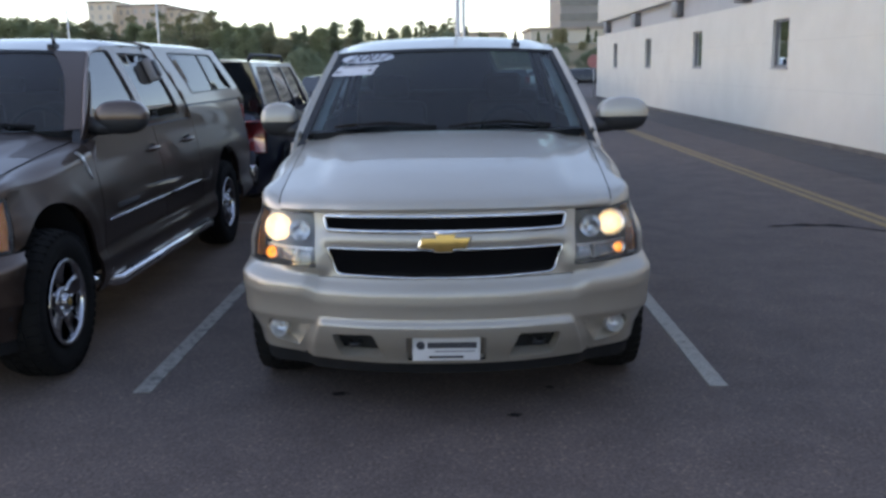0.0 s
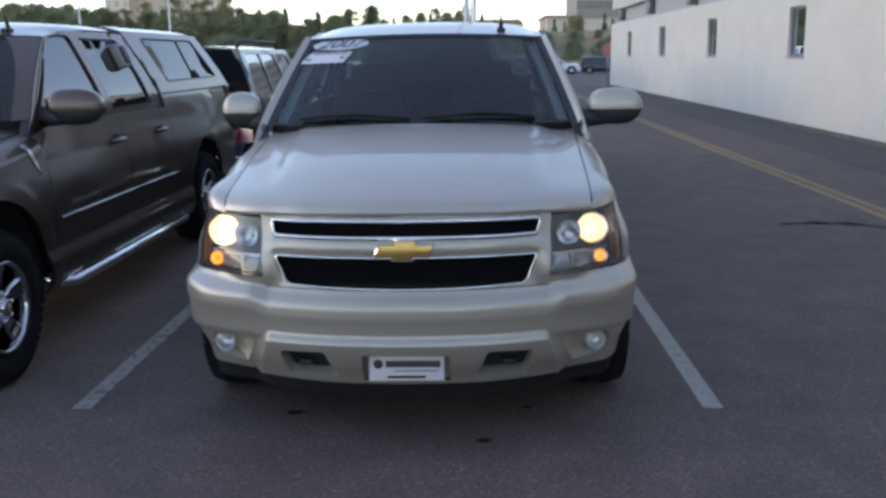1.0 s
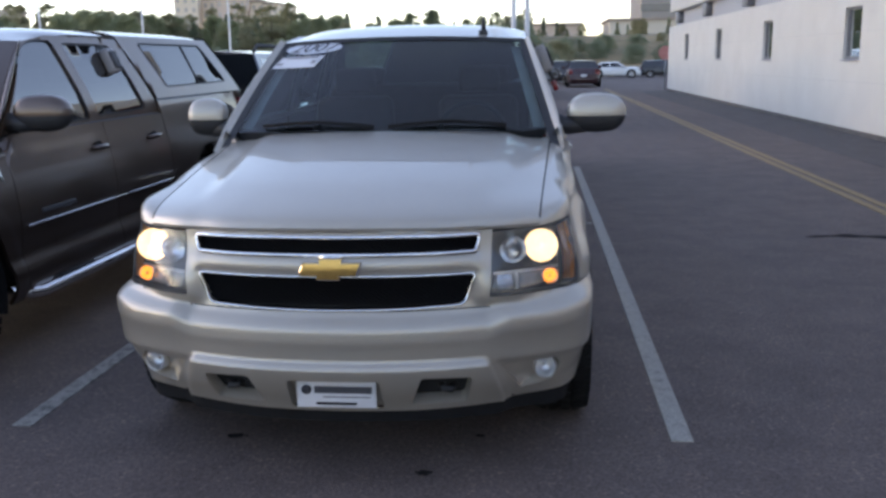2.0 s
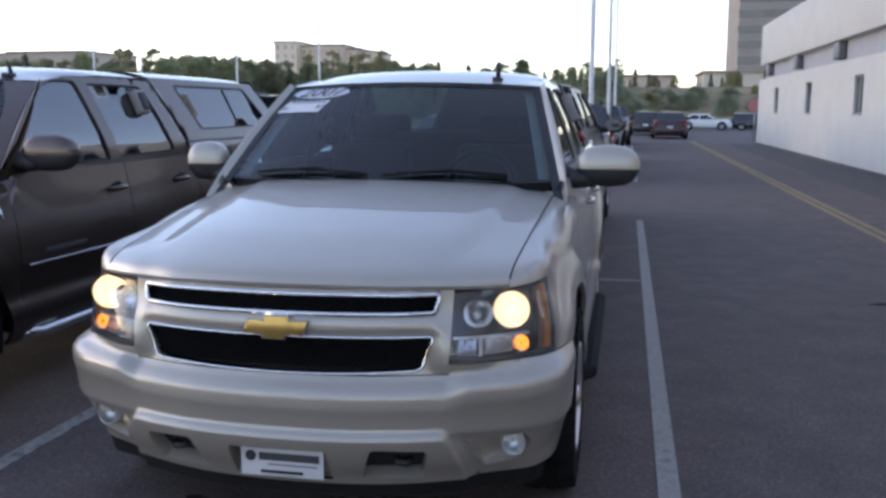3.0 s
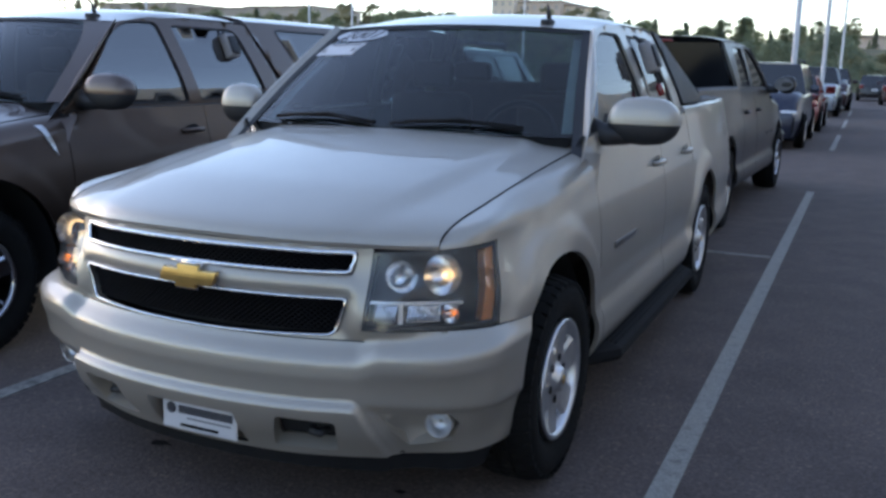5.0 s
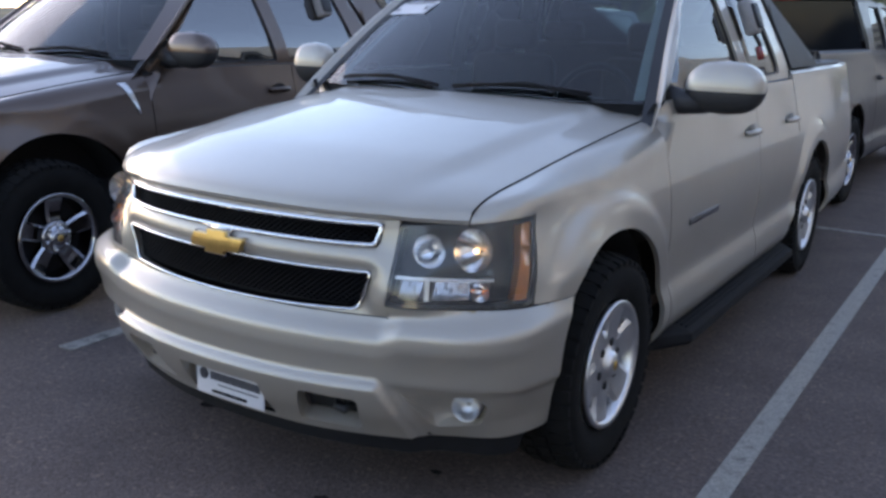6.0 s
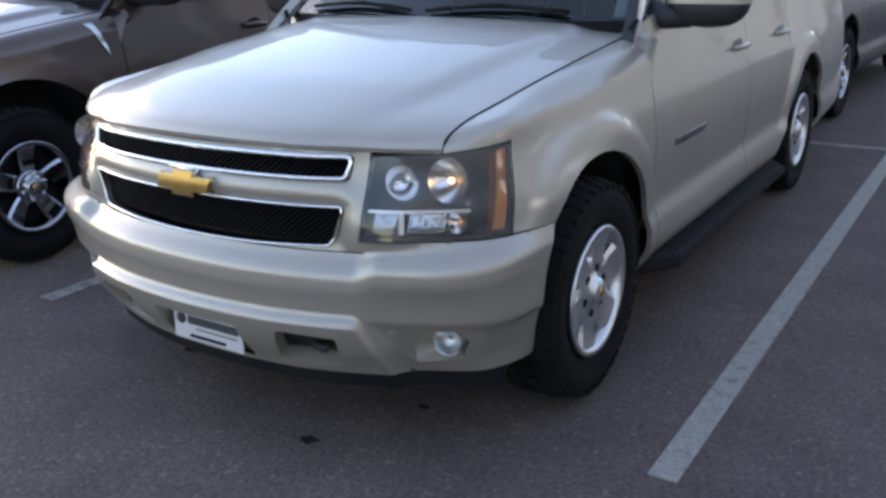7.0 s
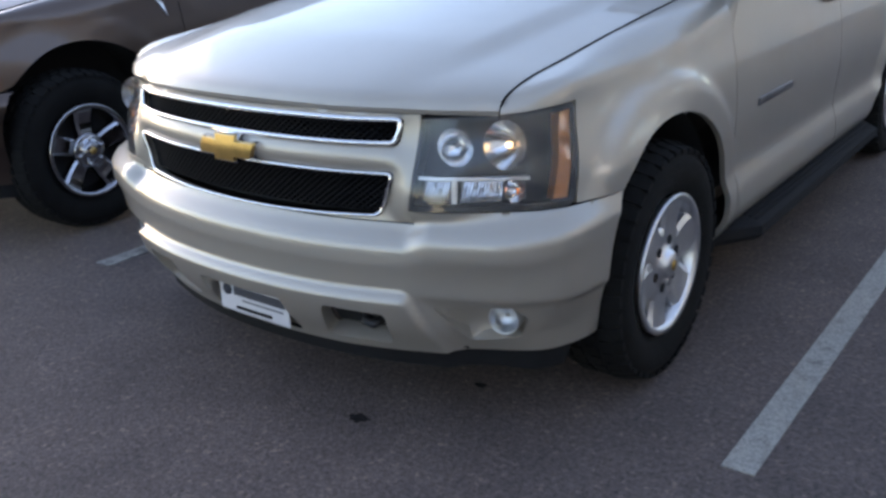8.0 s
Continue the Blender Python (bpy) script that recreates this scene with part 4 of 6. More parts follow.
            part("side_window", panel(w, lambda y, z: Vector(cs(y, z)) - Vector((k * .016, 0, 0)), .15, thick=0), g, top, "glass side window").visible_shadow = False
        # bridging strip from belt to glass
        bel = [Vector(sf(s_of_y(y), belt if y > 1.56 else belt - .02 + (y - 1.44) / .12 * .02)) for y in steps(1.44, 3.7, 20)]
        v = bel + [Vector(cs(p.y, belt + (.007 if p.y > 1.56 else -.015))) + Vector((-k * .005, 0, 0)) for p in bel]
        part("belt_trim", mesh_of("belt", v, [(i, i + 1, i + 22, i + 21) for i in range(20)]), BLACK_PLASTIC, top)
        mirror(top, k, paint, .165 if style == "camper" else (.156 if k > 0 else .108) if style == "sail" else .10, (1.140 if k < 0 else 1.238) if style == "sail" else 1.225, .006 if style == "sail" else 0)
        # arch liners
        for wy in (WHEEL_F, wheel_r):
            v, f = [], []
            for i in range(25):
                a = radians(-88 + 193 * i / 24)
                for X in (.56, .925):
                    v.append((k * X, wy + (ARCH_R + .004) * math.sin(a), WHEEL_Z + (ARCH_R + .004) * math.cos(a)))
            f = [(2 * i, 2 * i + 1, 2 * i + 3, 2 * i + 2) for i in range(24)]
            part("arch_liner", mesh_of("liner", v, f), DARK, top)
        wheel(top, 1.02 if style == "camper" else 1.008, WHEEL_F - (.06 if style == "camper" else 0), k, "wide" if style == "sail" else "five")
        wheel(top, .985, wheel_r, k, "wide" if style == "sail" else "five")
        # running board
        if style == "camper":
            bd = part("side_step", tube([(k * .80, 1.40, .40), (k * .93, 1.47, .345), (k * 1.0, 1.54, .335), (k * 1.0, 3.70, .335), (k * .93, 3.78, .345), (k * .80, 3.84, .40)], .034, 12), CHROME, top, "chromed tubular side step")
            for y in (1.75, 3.2):
                part("step_pad", box(k * .975 - .035, k * .975 + .035, y, y + .45, .372, .381, .003), BLACK_PLASTIC, bd)
        else:
            v = []
            ys = [1.39, 1.62, 3.46, 3.64]
            prof = [(.82, .352), (.93, .350), (1.025, .330), (1.052, .316), (1.058, .282), (1.042, .264), (.82, .280)]
            if style == "bed":
                prof = [(.80 + (x - .80) * .6, z + .06) for x, z in prof]
            for i, y in enumerate(ys):
                q = .30 if i in (0, 3) else 1
                v += [(k * (.84 + (x - .84) * q), y, z) for x, z in prof]
            n = len(prof)
            f = [(i * n + j, i * n + j + 1, (i + 1) * n + j + 1, (i + 1) * n + j) for i in range(3) for j in range(n - 1)]
            bd = part("running_board", mesh_of("board", v, f, False), MATTE, top, "black ribbed running board")
            for j in range(5 if style == "sail" else 0):
                x = .932 + j * .022
                z = .349 - (x - .93) / .095 * .020
                part("tread_rib", box(k * x - .006, k * x + .006, 1.64, 3.44, z, z + .008, .002), MATTE, bd)

    # windscreen, roof, cowl
    part("windscreen", grid(screen_point, steps(-1, 1, 24), steps(0, 1, 12)), WINDSCREEN, top, "dark laminated windscreen").visible_shadow = False
    for k in (1, -1):
        # black band and painted pillar beside the glass
        ts = steps(-.18, 1, 12)
        a = [Vector(screen_point(k * .965, t)) for t in ts]
        b = [Vector(screen_point(k * 1.0, t)) + Vector((k * .012, .0, .004)) for t in ts]
        c = [Vector((k * glass_x(z), y, z)) for y, z in [(1.47 + .63 * t, 1.25 + .495 * t) for t in ts]]
        part("glass_band", mesh_of("band", [p - Vector((0, .003, -.002)) for p in a] + b, [(i, i + 1, i + 14, i + 13) for i in range(12)]), BLACK_PLASTIC, top)
        rows_ = [[p.lerp(q, w_) + Vector((k * .020, -.024, .012)) * math.sin(math.pi * w_) ** .8 for p, q in zip(b, c)] for w_ in steps(0, 1, 6)]
        part("pillar", mesh_of("pillar", [p for row in rows_ for p in row], [(r * 13 + i, r * 13 + i + 1, r * 13 + i + 14, r * 13 + i + 13) for r in range(6) for i in range(12)]), paint, top, "painted windscreen pillar")
        if style == "camper":
            # broad pillar that rounds the upper corner of the glass
            tq = steps(0, 1, 16)
            inn = [Vector(screen_point(k * (.913 - .02 * t - .175 * t**4), t)) + Vector((0, -.007, .005)) for t in tq]
            out_ = [Vector(screen_point(k * 1.0, t)) + Vector((k * .014, -.004, .008)) for t in tq]
            part("pillar_cover", mesh_of("cover", inn + out_, [(i, i + 1, i + 18, i + 17) for i in range(16)]), paint, top, "broad painted windscreen pillar")
    hd = [Vector(screen_point(u, .955)) + Vector((0, -.004, .003)) for u in steps(-1, 1, 16)]
    hu = [Vector(screen_point(u, 1.0)) + Vector((0, -.004, .003)) for u in steps(-1, 1, 16)]
    part("header_band", mesh_of("band", hd + hu, [(i, i + 1, i + 18, i + 17) for i in range(16)]), BLACK_PLASTIC, top)
    rear = 3.50 if style == "sail" else 3.44 if style == "camper" else 3.70
    rp = roof_point(rear)
    roof = part("roof", grid(rp, steps(-1, 1, 30), steps(0, 1, 24)), paint, top, "painted steel roof")
    rf = [Vector(rp(u, 0)) for u in steps(-1, 1, 30)]
    sc = [Vector(screen_point(u, 1)) for u in steps(-1, 1, 30)]
    part("roof_front_edge", mesh_of("edge", rf + sc, [(i, i + 31, i + 32, i + 1) for i in range(30)]), paint, roof)
    for k in (1, -1):
        e = [Vector(rp(k, t)) for t in steps(0, 1, 16)]
        g = [Vector(cabin_side(k)(min(max(p.y, 2.08), 3.44 if style == "sail" else 3.42 if style == "camper" else 3.68), min(p.z - .004, 1.735 + .045 * ease(p.y, 2.08, 2.5)))) for p in e]
        part("roof_rail", mesh_of("rail", e + g, [(i, i + 1, i + 18, i + 17) for i in range(16)]), paint, roof)
    an = part("antenna", box(.435, .485, 2.11, 2.20, 1.755, 1.788, .008), BLACK_PLASTIC, top, "black roof antenna base")
    part("antenna_fin", tube([(.46, 2.18, 1.78), (.46, 2.165, 1.82), (.46, 2.145, 1.862)], [.016, .011, .004], 8), BLACK_PLASTIC, an)
    cowl = [Vector(bonnet(u, 1)) + Vector((0, .006, -.012)) for u in steps(-.94, .94, 24)]
    scr = [Vector(screen_point(u, .035)) + Vector((0, 0, -.004)) for u in steps(-1, 1, 24)]
    part("cowl_panel", mesh_of("cowl", cowl + scr, [(i, i + 1, i + 26, i + 25) for i in range(24)]), MATTE, top, "black plastic cowl")
    for x0, x1 in ((-.62, -.05), (.02, .58)):
        pts = []
        for t in steps(0, 1, 8):
            u = (x0 + (x1 - x0) * t) / .79
            p = Vector(screen_point(u, .035 + .045 * math.sin(math.pi * min(1, t * .9 + .05))))
            pts.append(p + Vector((0, -.014, .012)))
        wp = part("wiper", tube(pts, .009, 6), MATTE, top, "black windscreen wiper")
        part("wiper_arm", tube([pts[1] + Vector((0, -.012, .004)), (pts[4] + pts[5]) / 2 + Vector((0, -.022, .010)), pts[-1] + Vector((0, -.05, -.01))], .007, 6), MATTE, wp)
    # rear of the cabin and the bed
    part("chassis", box(-.72, .72, .55, tail - .3, .30, .62, .03), DARK, top, "dark underbody")
    part("engine_bay", box(-.66, .66, .28, 1.30, .40, .93), DARK, top)
    part("bulkhead", box(-.80, .80, 1.32, 1.44, .6, 1.20), DARK, top)
    part("bed_floor", box(-.84, .84, 3.72, tail - .05, .80, .86), BLACK_PLASTIC, top)
    tg = part("tailgate", box(-.80, .80, tail - .07, tail - .005, .62, 1.33, .02), paint, top)
    part("tailgate_handle", box(-.12, .12, tail - .006, tail + .012, 1.18, 1.24, .005), BLACK_PLASTIC, tg)
    part("rear_bumper", box(-.95, .95, tail - .03, tail + .12, .42, .60, .03, 3), CHROME if style != "sail" else paint, top)
    for k in (1, -1):
        part("tail_light", box(k * .74, k * .865, tail - .07, tail + .005, .86, 1.26, .015, 2), RED_LENS, top, "red tail light")
        part("bed_corner", box(k * .74, k * .87, tail - .16, tail - .01, .55, .86, .02), paint, top)
        part("bed_corner", box(k * .74, k * .865, tail - .16, tail - .01, 1.26, 1.335, .01), paint, top)
    if style == "sail":
        v = [(-.70, 3.47, 1.79), (.70, 3.47, 1.79), (.76, 3.74, 1.30), (-.76, 3.74, 1.30)]
        part("rear_window", mesh_of("rw", v, [(0, 1, 2, 3)], False), REAR_PANE, top)
        for k in (1, -1):
            o = [(3.46, 1.79), (3.60, 1.76), (4.45, 1.345), (3.70, 1.345)]
            part("sail_panel", panel(rounded(o, .02), lambda y, z: (k * (glass_x(z) + .012), y, z), .08, thick=.06), BLACK_PLASTIC, top, "black plastic sail panel")
        cv = part("bed_cover", box(-.83, .83, 3.76, tail - .08, 1.31, 1.35, .012), BLACK_PLASTIC, top, "black hard bed cover")
        for y in (4.35, 4.95):
            part("cover_seam", box(-.80, .80, y, y + .02, 1.35, 1.356), GREY_PLASTIC, cv)
    else:
        yt_ = 3.45 if style == "camper" else 3.715
        v = [(-.66, yt_, 1.762), (.66, yt_, 1.762), (.82, 3.715, 1.30), (-.82, 3.715, 1.30)]
        part("rear_window", mesh_of("rw", v, [(0, 1, 2, 3)], False), BACK_GLASS, top, "dark rear window")
        part("cab_back", box(-.84, .84, 3.68, 3.71, .8, 1.33), paint, top)
        if style == "bed":
            part("brake_light", box(-.20, .20, 3.70, 3.735, 1.765, 1.795, .006), RED_LENS, top, "red high-level brake light")
    if style == "camper":
        sh_ = new("camper_shell")
        sh_.parent = top
        tagged(sh_, "painted fibreglass canopy over the bed")

        def cx(z):
            return glass_x(z) + .002
        y1, yt = 5.78, 5.30
        for k in (1, -1):
            o = [(3.708, 1.33), (y1, 1.33), (yt + .05, 1.80), (3.426, 1.80)]
            w = rounded([(3.98, 1.41), (5.44, 1.42), (5.12, 1.755), (3.78, 1.755)], .04)
            cs2 = lambda y, z: (k * cx(z), y, z)
            part("canopy_side", panel(o, cs2, .08, [w], .03), paint, sh_)
            inn = [(4.66 + (y - 4.66) * .982, 1.59 + (z - 1.59) * .94) for y, z in w]
            part("canopy_window_frame", panel(w, lambda y, z: (k * (cx(z) + .004), y, z), .1, [inn], .02), BLACK_PLASTIC, sh_)
            part("canopy_window", panel(w, lambda y, z: (k * (cx(z) - .006), y, z), .2, thick=0), TINTED, sh_).visible_shadow = False
            part("canopy_window_bar", panel([(4.72, 1.415), (4.738, 1.415), (4.69, 1.75), (4.672, 1.75)], lambda y, z: (k * (cx(z) + .002), y, z), .1, thick=.01), BLACK_PLASTIC, sh_)
        part("canopy_roof", grid(lambda u, v: (u * (cx(1.80) + .0), 3.426 + (yt + .05 - 3.426) * v, 1.80 + .050 * (1 - abs(u) ** 5) - .015 * ease(v, .85, 1)), steps(-1, 1, 24), steps(0, 1, 10)), paint, sh_)
        v = [(-cx(1.36), y1, 1.36), (cx(1.36), y1, 1.36), (cx(1.8), yt + .05, 1.82), (-cx(1.8), yt + .05, 1.82)]
        part("canopy_back", mesh_of("back", v, [(0, 1, 2, 3)], False), BACK_GLASS, sh_)
        v = [(-.855, 3.725, 1.33), (.855, 3.725, 1.33), (.682, 3.445, 1.79), (.55, 3.44, 1.82), (-.55, 3.44, 1.82), (-.682, 3.445, 1.79)]
        part("canopy_front", mesh_of("front", v, [(0, 1, 2, 3, 4, 5)], False), paint, sh_)
    interior(top)
    return top

# ---- ground and markings ----


def slab(name, x0, x1, y0, y1, z, mat, label="", kind="structure", parent=None, h=0.004):
    ob = part(name, box(x0, x1, y0, y1, z - h, z), mat, parent, label)
    if parent is None and kind:
        tagged(ob, label, "", "", kind)
    return ob


ground = part("ground", mesh_of("ground", [(-1500, -300, 0), (1500, -300, 0), (1500, 3000, 0), (-1500, 3000, 0)], [(0, 1, 2, 3)], False), ASPHALT)
tagged(ground, "worn grey asphalt of a car park", "ground", "", "structure")
LINE = 0.094
for i, x in enumerate((1.394, -1.595, -4.58, -7.56)):
    tagged(slab("parking_line", x - LINE / 2, x + LINE / 2, 0.47, 10.65, 0.004, (WHITE_LINE, RUBBED_LINE, WORN_LINE, WORN_LINE)[i]), "long painted white parking bay line", "road marking", "parking bay lines", "structure")
for i in range(3):
    x = 1.335 - 2.985 * i
    tagged(slab("cross_line", x - 2.86, x, 5.74, 5.82, 0.004, RUBBED_LINE if i == 0 else WORN_LINE), "faint painted line between two rows of bays", "road marking", "cross lines", "structure")
for y in (18.0, 26.5, 35.0):
    for x in (1.40, -1.59):
        tagged(slab("parking_line", x - .05, x + .05, y, y + 5.2, 0.004, WHITE_LINE), "painted white line of a further bay", "road marking", "parking bay lines", "structure")
for x in (4.36, 4.52):
    tagged(slab("yellow_line", x - .05, x + .05, -12, 46, 0.004, YELLOW_LINE), "double yellow line along the lane", "road marking", "yellow lines", "structure")

GUTTER = plain("dark_gutter", (0.072, 0.063, 0.062), 0.9, 0, 0.25, 2.5, 0.3)
tagged(slab("gutter_strip", 5.75, 7.18, -14, 42.6, 0.004, GUTTER), "darker brown strip of paving along a wall", "pavement", "", "structure")

# ---- white building along the lane ----
STUCCO = plain("white_stucco", (0.50, 0.505, 0.475), 0.85, 0, 0.05, 1.2, 0.25)
GREYBAND = plain("grey_cladding", (0.30, 0.31, 0.33), 0.6, 0, 0.06, 2)
FRAME = plain("window_frame_metal", (0.16, 0.16, 0.17), 0.5, 0.3, 0.1)
WX = 7.2
wall = new("wall_white_building")
tagged(wall, "white stucco wall of a long low building", "wall", "", "structure")
wins = [16.5 + 6.93 * i for i in range(-4, 4)]
o = [(-14, 0), (42.6, 0), (42.6, 3.0), (-14, 3.0)]
holes = [[(y - .5, 1.5), (y + .5, 1.5), (y + .5, 2.55), (y - .5, 2.55)] for y in wins]
part("lower_wall", panel(o, lambda y, z: (WX, y, z), 3.0, holes, .25, centre=(12, 14, 2)), STUCCO, wall)
part("wall_core", box(WX + .26, WX + 8, -14, 42.6, 0, 3.0), STUCCO, wall)
part("grey_band", box(WX + .30, WX + 8, -14, 42.3, 3.0, 3.66), GREYBAND, wall, "recessed grey band")
part("upper_wall", box(WX + .02, WX + 8, -14, 42.6, 3.66, 5.45, .02), STUCCO, wall)
# darker strip along the foot of the wall
part("wall_base", box(WX - .02, WX, -14, 42.6, 0, .10), plain("dark_wall_foot", (0.10, 0.095, 0.09), 0.9, 0, 0.3, 3), wall)
for z in (1.05, 2.05):
    part("wall_joint", box(WX - .001, WX + .01, -14, 42.6, z - .004, z), GREYBAND, wall)
for i, y in enumerate(wins):
    w = new("window_%d" % (i + 1))
    tagged(w, "small square window set in a white wall", "window", "wall windows", "structure")
    part("window_frame", boxes([(WX + .06, WX + .12, y - .5, y - .44, 1.5, 2.55), (WX + .06, WX + .12, y + .44, y + .5, 1.5, 2.55), (WX + .06, WX + .12, y - .44, y + .44, 2.49, 2.55), (WX + .06, WX + .12, y - .44, y + .44, 1.5, 1.56)]), FRAME, w)
    part("window_sill", box(WX - .03, WX + .1, y - .54, y + .54, 1.46, 1.5, .006), GREYBAND, w)
    part("pane", mesh_of("pane", [(WX + .09, y - .44, 1.56), (WX + .09, y + .44, 1.56), (WX + .09, y + .44, 2.49), (WX + .09, y - .44, 2.49)], [(0, 1, 2, 3)], False), TINTED, w)
    vent = part("wall_vent", box(WX + .05, WX + .30, y + 3.0, y + 3.75, 3.12, 3.62, .03), FRAME, None)
    tagged(vent, "dark box-shaped vent on the grey band", "vent", "wall vents")

# ---- the vehicles ----
silver_truck = truck("silver_pickup_truck", "silver-tan pickup truck parked in a bay, headlights lit", SILVER, "sail", True)
brown = truck("brown_pickup_truck", "dark grey-brown pickup truck with canopy over its bed", BROWN, "camper")
brown.matrix_basis = pose(-3.11, 0.08, 0)
brown.scale = (1.015, 1.0, 1.025)
tan_truck = truck("pewter_pickup_truck", "dark pewter pickup truck parked tail to tail with another", TAN, "bed")
tan_truck.matrix_basis = pose(-0.10, 11.84, 0, 0, 0, 178)
tan_truck.scale = (1.05, 1.05, 1.05)

# ---- smaller cars further off ----


def car(name, label, paint, L=4.7, W=1.85, H=1.72, deck=None, nose=0.98, belt=1.02, screen=(1.05, 1.75), back=(4.35, 4.62), rails=False, wheel_mat="five", category="car", tyre=0.35):
    """A car with its nose at y = 0 towards -y. deck: height of a boot lid, for a saloon."""
    top = new(name)
    tagged(top, label, category)
    hw = W / 2
    topz = curve_at([(0, .62), (.06, .80), (.18, nose - .08), (screen[0], belt + .0), (screen[0] + .5, belt + .02)] + ([(back[1] - .05, belt + .03), (L - .10, deck), (L, .70)] if deck else [(L - .12, belt + .02), (L - .03, belt - .05), (L, .70)]))

    def shape(u, v):
        y = L * v
        e = (abs(2 * v - 1)) ** 5
        w = hw * (1 - .16 * e)
        t = topz(y)
        prof = [(.70, .20), (.93, .24), (.985, .40), (1.0, .58), (.985, .74), (.95, t - .09), (.90, t - .03), (.78, t - .005), (.4, t + .015), (0, t + .02)]
        a = abs(u) * (len(prof) - 1)
        i = min(int(a), len(prof) - 2)
        f = a - i
        x = prof[i][0] + (prof[i + 1][0] - prof[i][0]) * f
        z = min(prof[i][1], t) + (min(prof[i + 1][1], t + .02) - min(prof[i][1], t)) * f
        return (math.copysign(x * w, u), y, z)
    vs = [0, .004, .012, .03, .06] + steps(.09, .91, 26) + [.94, .97, .988, .996, 1]
    us = steps(-1, -.0, 27) + steps(0, 1, 27)[1:]
    part("body", grid(lambda u, v: shape(u if abs(u) > 1e-6 else 0, v), us, vs, False), paint, top)
    part("underbody", box(-hw * .85, hw * .85, .15, L - .15, .18, .60, .02), DARK, top)
    for nm, y, k in (("nose_panel", .0, -1), ("tail_panel", L, 1)):
        part(nm, box(-hw * .80, hw * .80, y - .02, y + .02, .24, .74, .015), paint, top)
    # cabin
    gx0, gx1 = hw * .93, hw * .72

    def cab(u, y0, y1, z):
        f = (z - belt) / (H - belt)
        return y0[0] + (y0[1] - y0[0]) * f if u == 0 else y1[0] + (y1[1] - y1[0]) * f

    def side(k):
        return lambda y, z: (k * (gx0 + (gx1 - gx0) * max(0, (z - belt) / (H - belt)) ** 1.25), y, z)
    rz = H - .05
    for k in (1, -1):
        a0, a1 = cab(0, screen, back, belt - .02), cab(0, screen, back, rz)
        b0, b1 = cab(1, screen, back, belt - .02), cab(1, screen, back, rz)
        o = [(a0, belt - .02), (b0, belt - .02), (b1, rz), (a1, rz)]
        n = 3 if not deck else 2
        wins_ = []
        wa0, wb0 = a0 + .30, b0 - .16
        wa1, wb1 = a1 + .10, b1 - .12
        for i in range(n):
            p0, p1 = wa0 + (wb0 - wa0) * i / n + .04, wa0 + (wb0 - wa0) * (i + 1) / n - .04
            q0, q1 = wa1 + (wb1 - wa1) * i / n + .04, wa1 + (wb1 - wa1) * (i + 1) / n - .04
            wins_.append(rounded([(p0, belt + .03), (p1, belt + .03), (q1, rz - .05), (q0, rz - .05)], .04))
        part("cabin_side", panel(o, side(k), .12, wins_, .02), paint, top)
        for w in wins_:
            part("side_window", panel(w, lambda y, z: Vector(side(k)(y, z)) - Vector((k * .012, 0, 0)), .3, thick=0), DARK_GLASS, top)
        part("wing_mirror", box(k * (hw + .0), k * (hw + .19), a0 + .25, a0 + .36, belt + .02, belt + .17, .03), paint, top)
        for wy in (.17 * L + .03, L * .80):
            # flat near-black disc on the body stands for the shaded wheel opening
            v, f = lathe([(tyre + .06, 0), (0.001, 0)], 28, "x")
            part("arch_shade_disc", mesh_of("arch", [(k * (hw + .004), wy + p[1], tyre + .02 + p[2]) for p in v], f), DARK, top)
            wh = new("wheel")
            wh.parent = top
            wh.matrix_basis = pose(k * (hw - .075), wy, tyre, 0, 0, 0 if k > 0 else 180) @ Matrix.Diagonal((.8, tyre / .395, tyre / .395, 1))
            part("tyre", SMALL_TYRE[0], RUBBER, wh)
            tagged(part("tread", SMALL_TYRE[1], RUBBER, wh), "", "", "", "stuff")
            part("rim", SMALL_RIM, ALUMINIUM, wh)
            for i in range(5):
                part("spoke", SMALL_SPOKE, ALUMINIUM, wh, "", pose(0, 0, 0, 72 * i))
        part("headlight", box(k * hw * .55, k * hw * .88, .015, .16, .66, .80, .02), LENS_LAMP, top)
        part("tail_light", box(k * hw * .66, k * hw * .90, L - .14, L - .002, .72, (deck or belt) - .06, .02), RED_LENS, top, "red tail light")
        for y in (a0 + .35, (a0 + b0) / 2 + .1):
            part("door_handle", box(k * hw * .985, k * (hw * .985 + .03), y + .55, y + .72, belt - .16, belt - .13, .01), paint, top)
    w = gx0 * .98

    def cross(yb, yt, k):
        return lambda u, v: (u * (gx0 + (gx1 - gx0) * v ** 1.25), yb + (yt - yb) * v + k * (.05 - .05 * u * u), belt - .02 + (rz - belt + .02) * v)
    part("windscreen", grid(cross(screen[0] - .01, cab(0, screen, back, rz), -1), steps(-1, 1, 10), steps(0, 1, 6)), DARK_GLASS, top)
    part("rear_window", grid(cross(back[0] if deck else back[1], cab(1, screen, back, rz), 1), steps(-1, 1, 10), steps(0, 1, 6), True), DARK_GLASS, top)
    ya, yb = cab(0, screen, back, rz), cab(1, screen, back, rz)
    part("roof", grid(lambda u, v: (u * gx1, ya + (yb - ya) * v + (.05 * (2 * v - 1)) * (1 - u * u), rz + .05 * (1 - abs(u) ** 4) * math.sin(math.pi * (v * .8 + .1)) ** .5), steps(-1, 1, 16), steps(0, 1, 12)), paint, top)
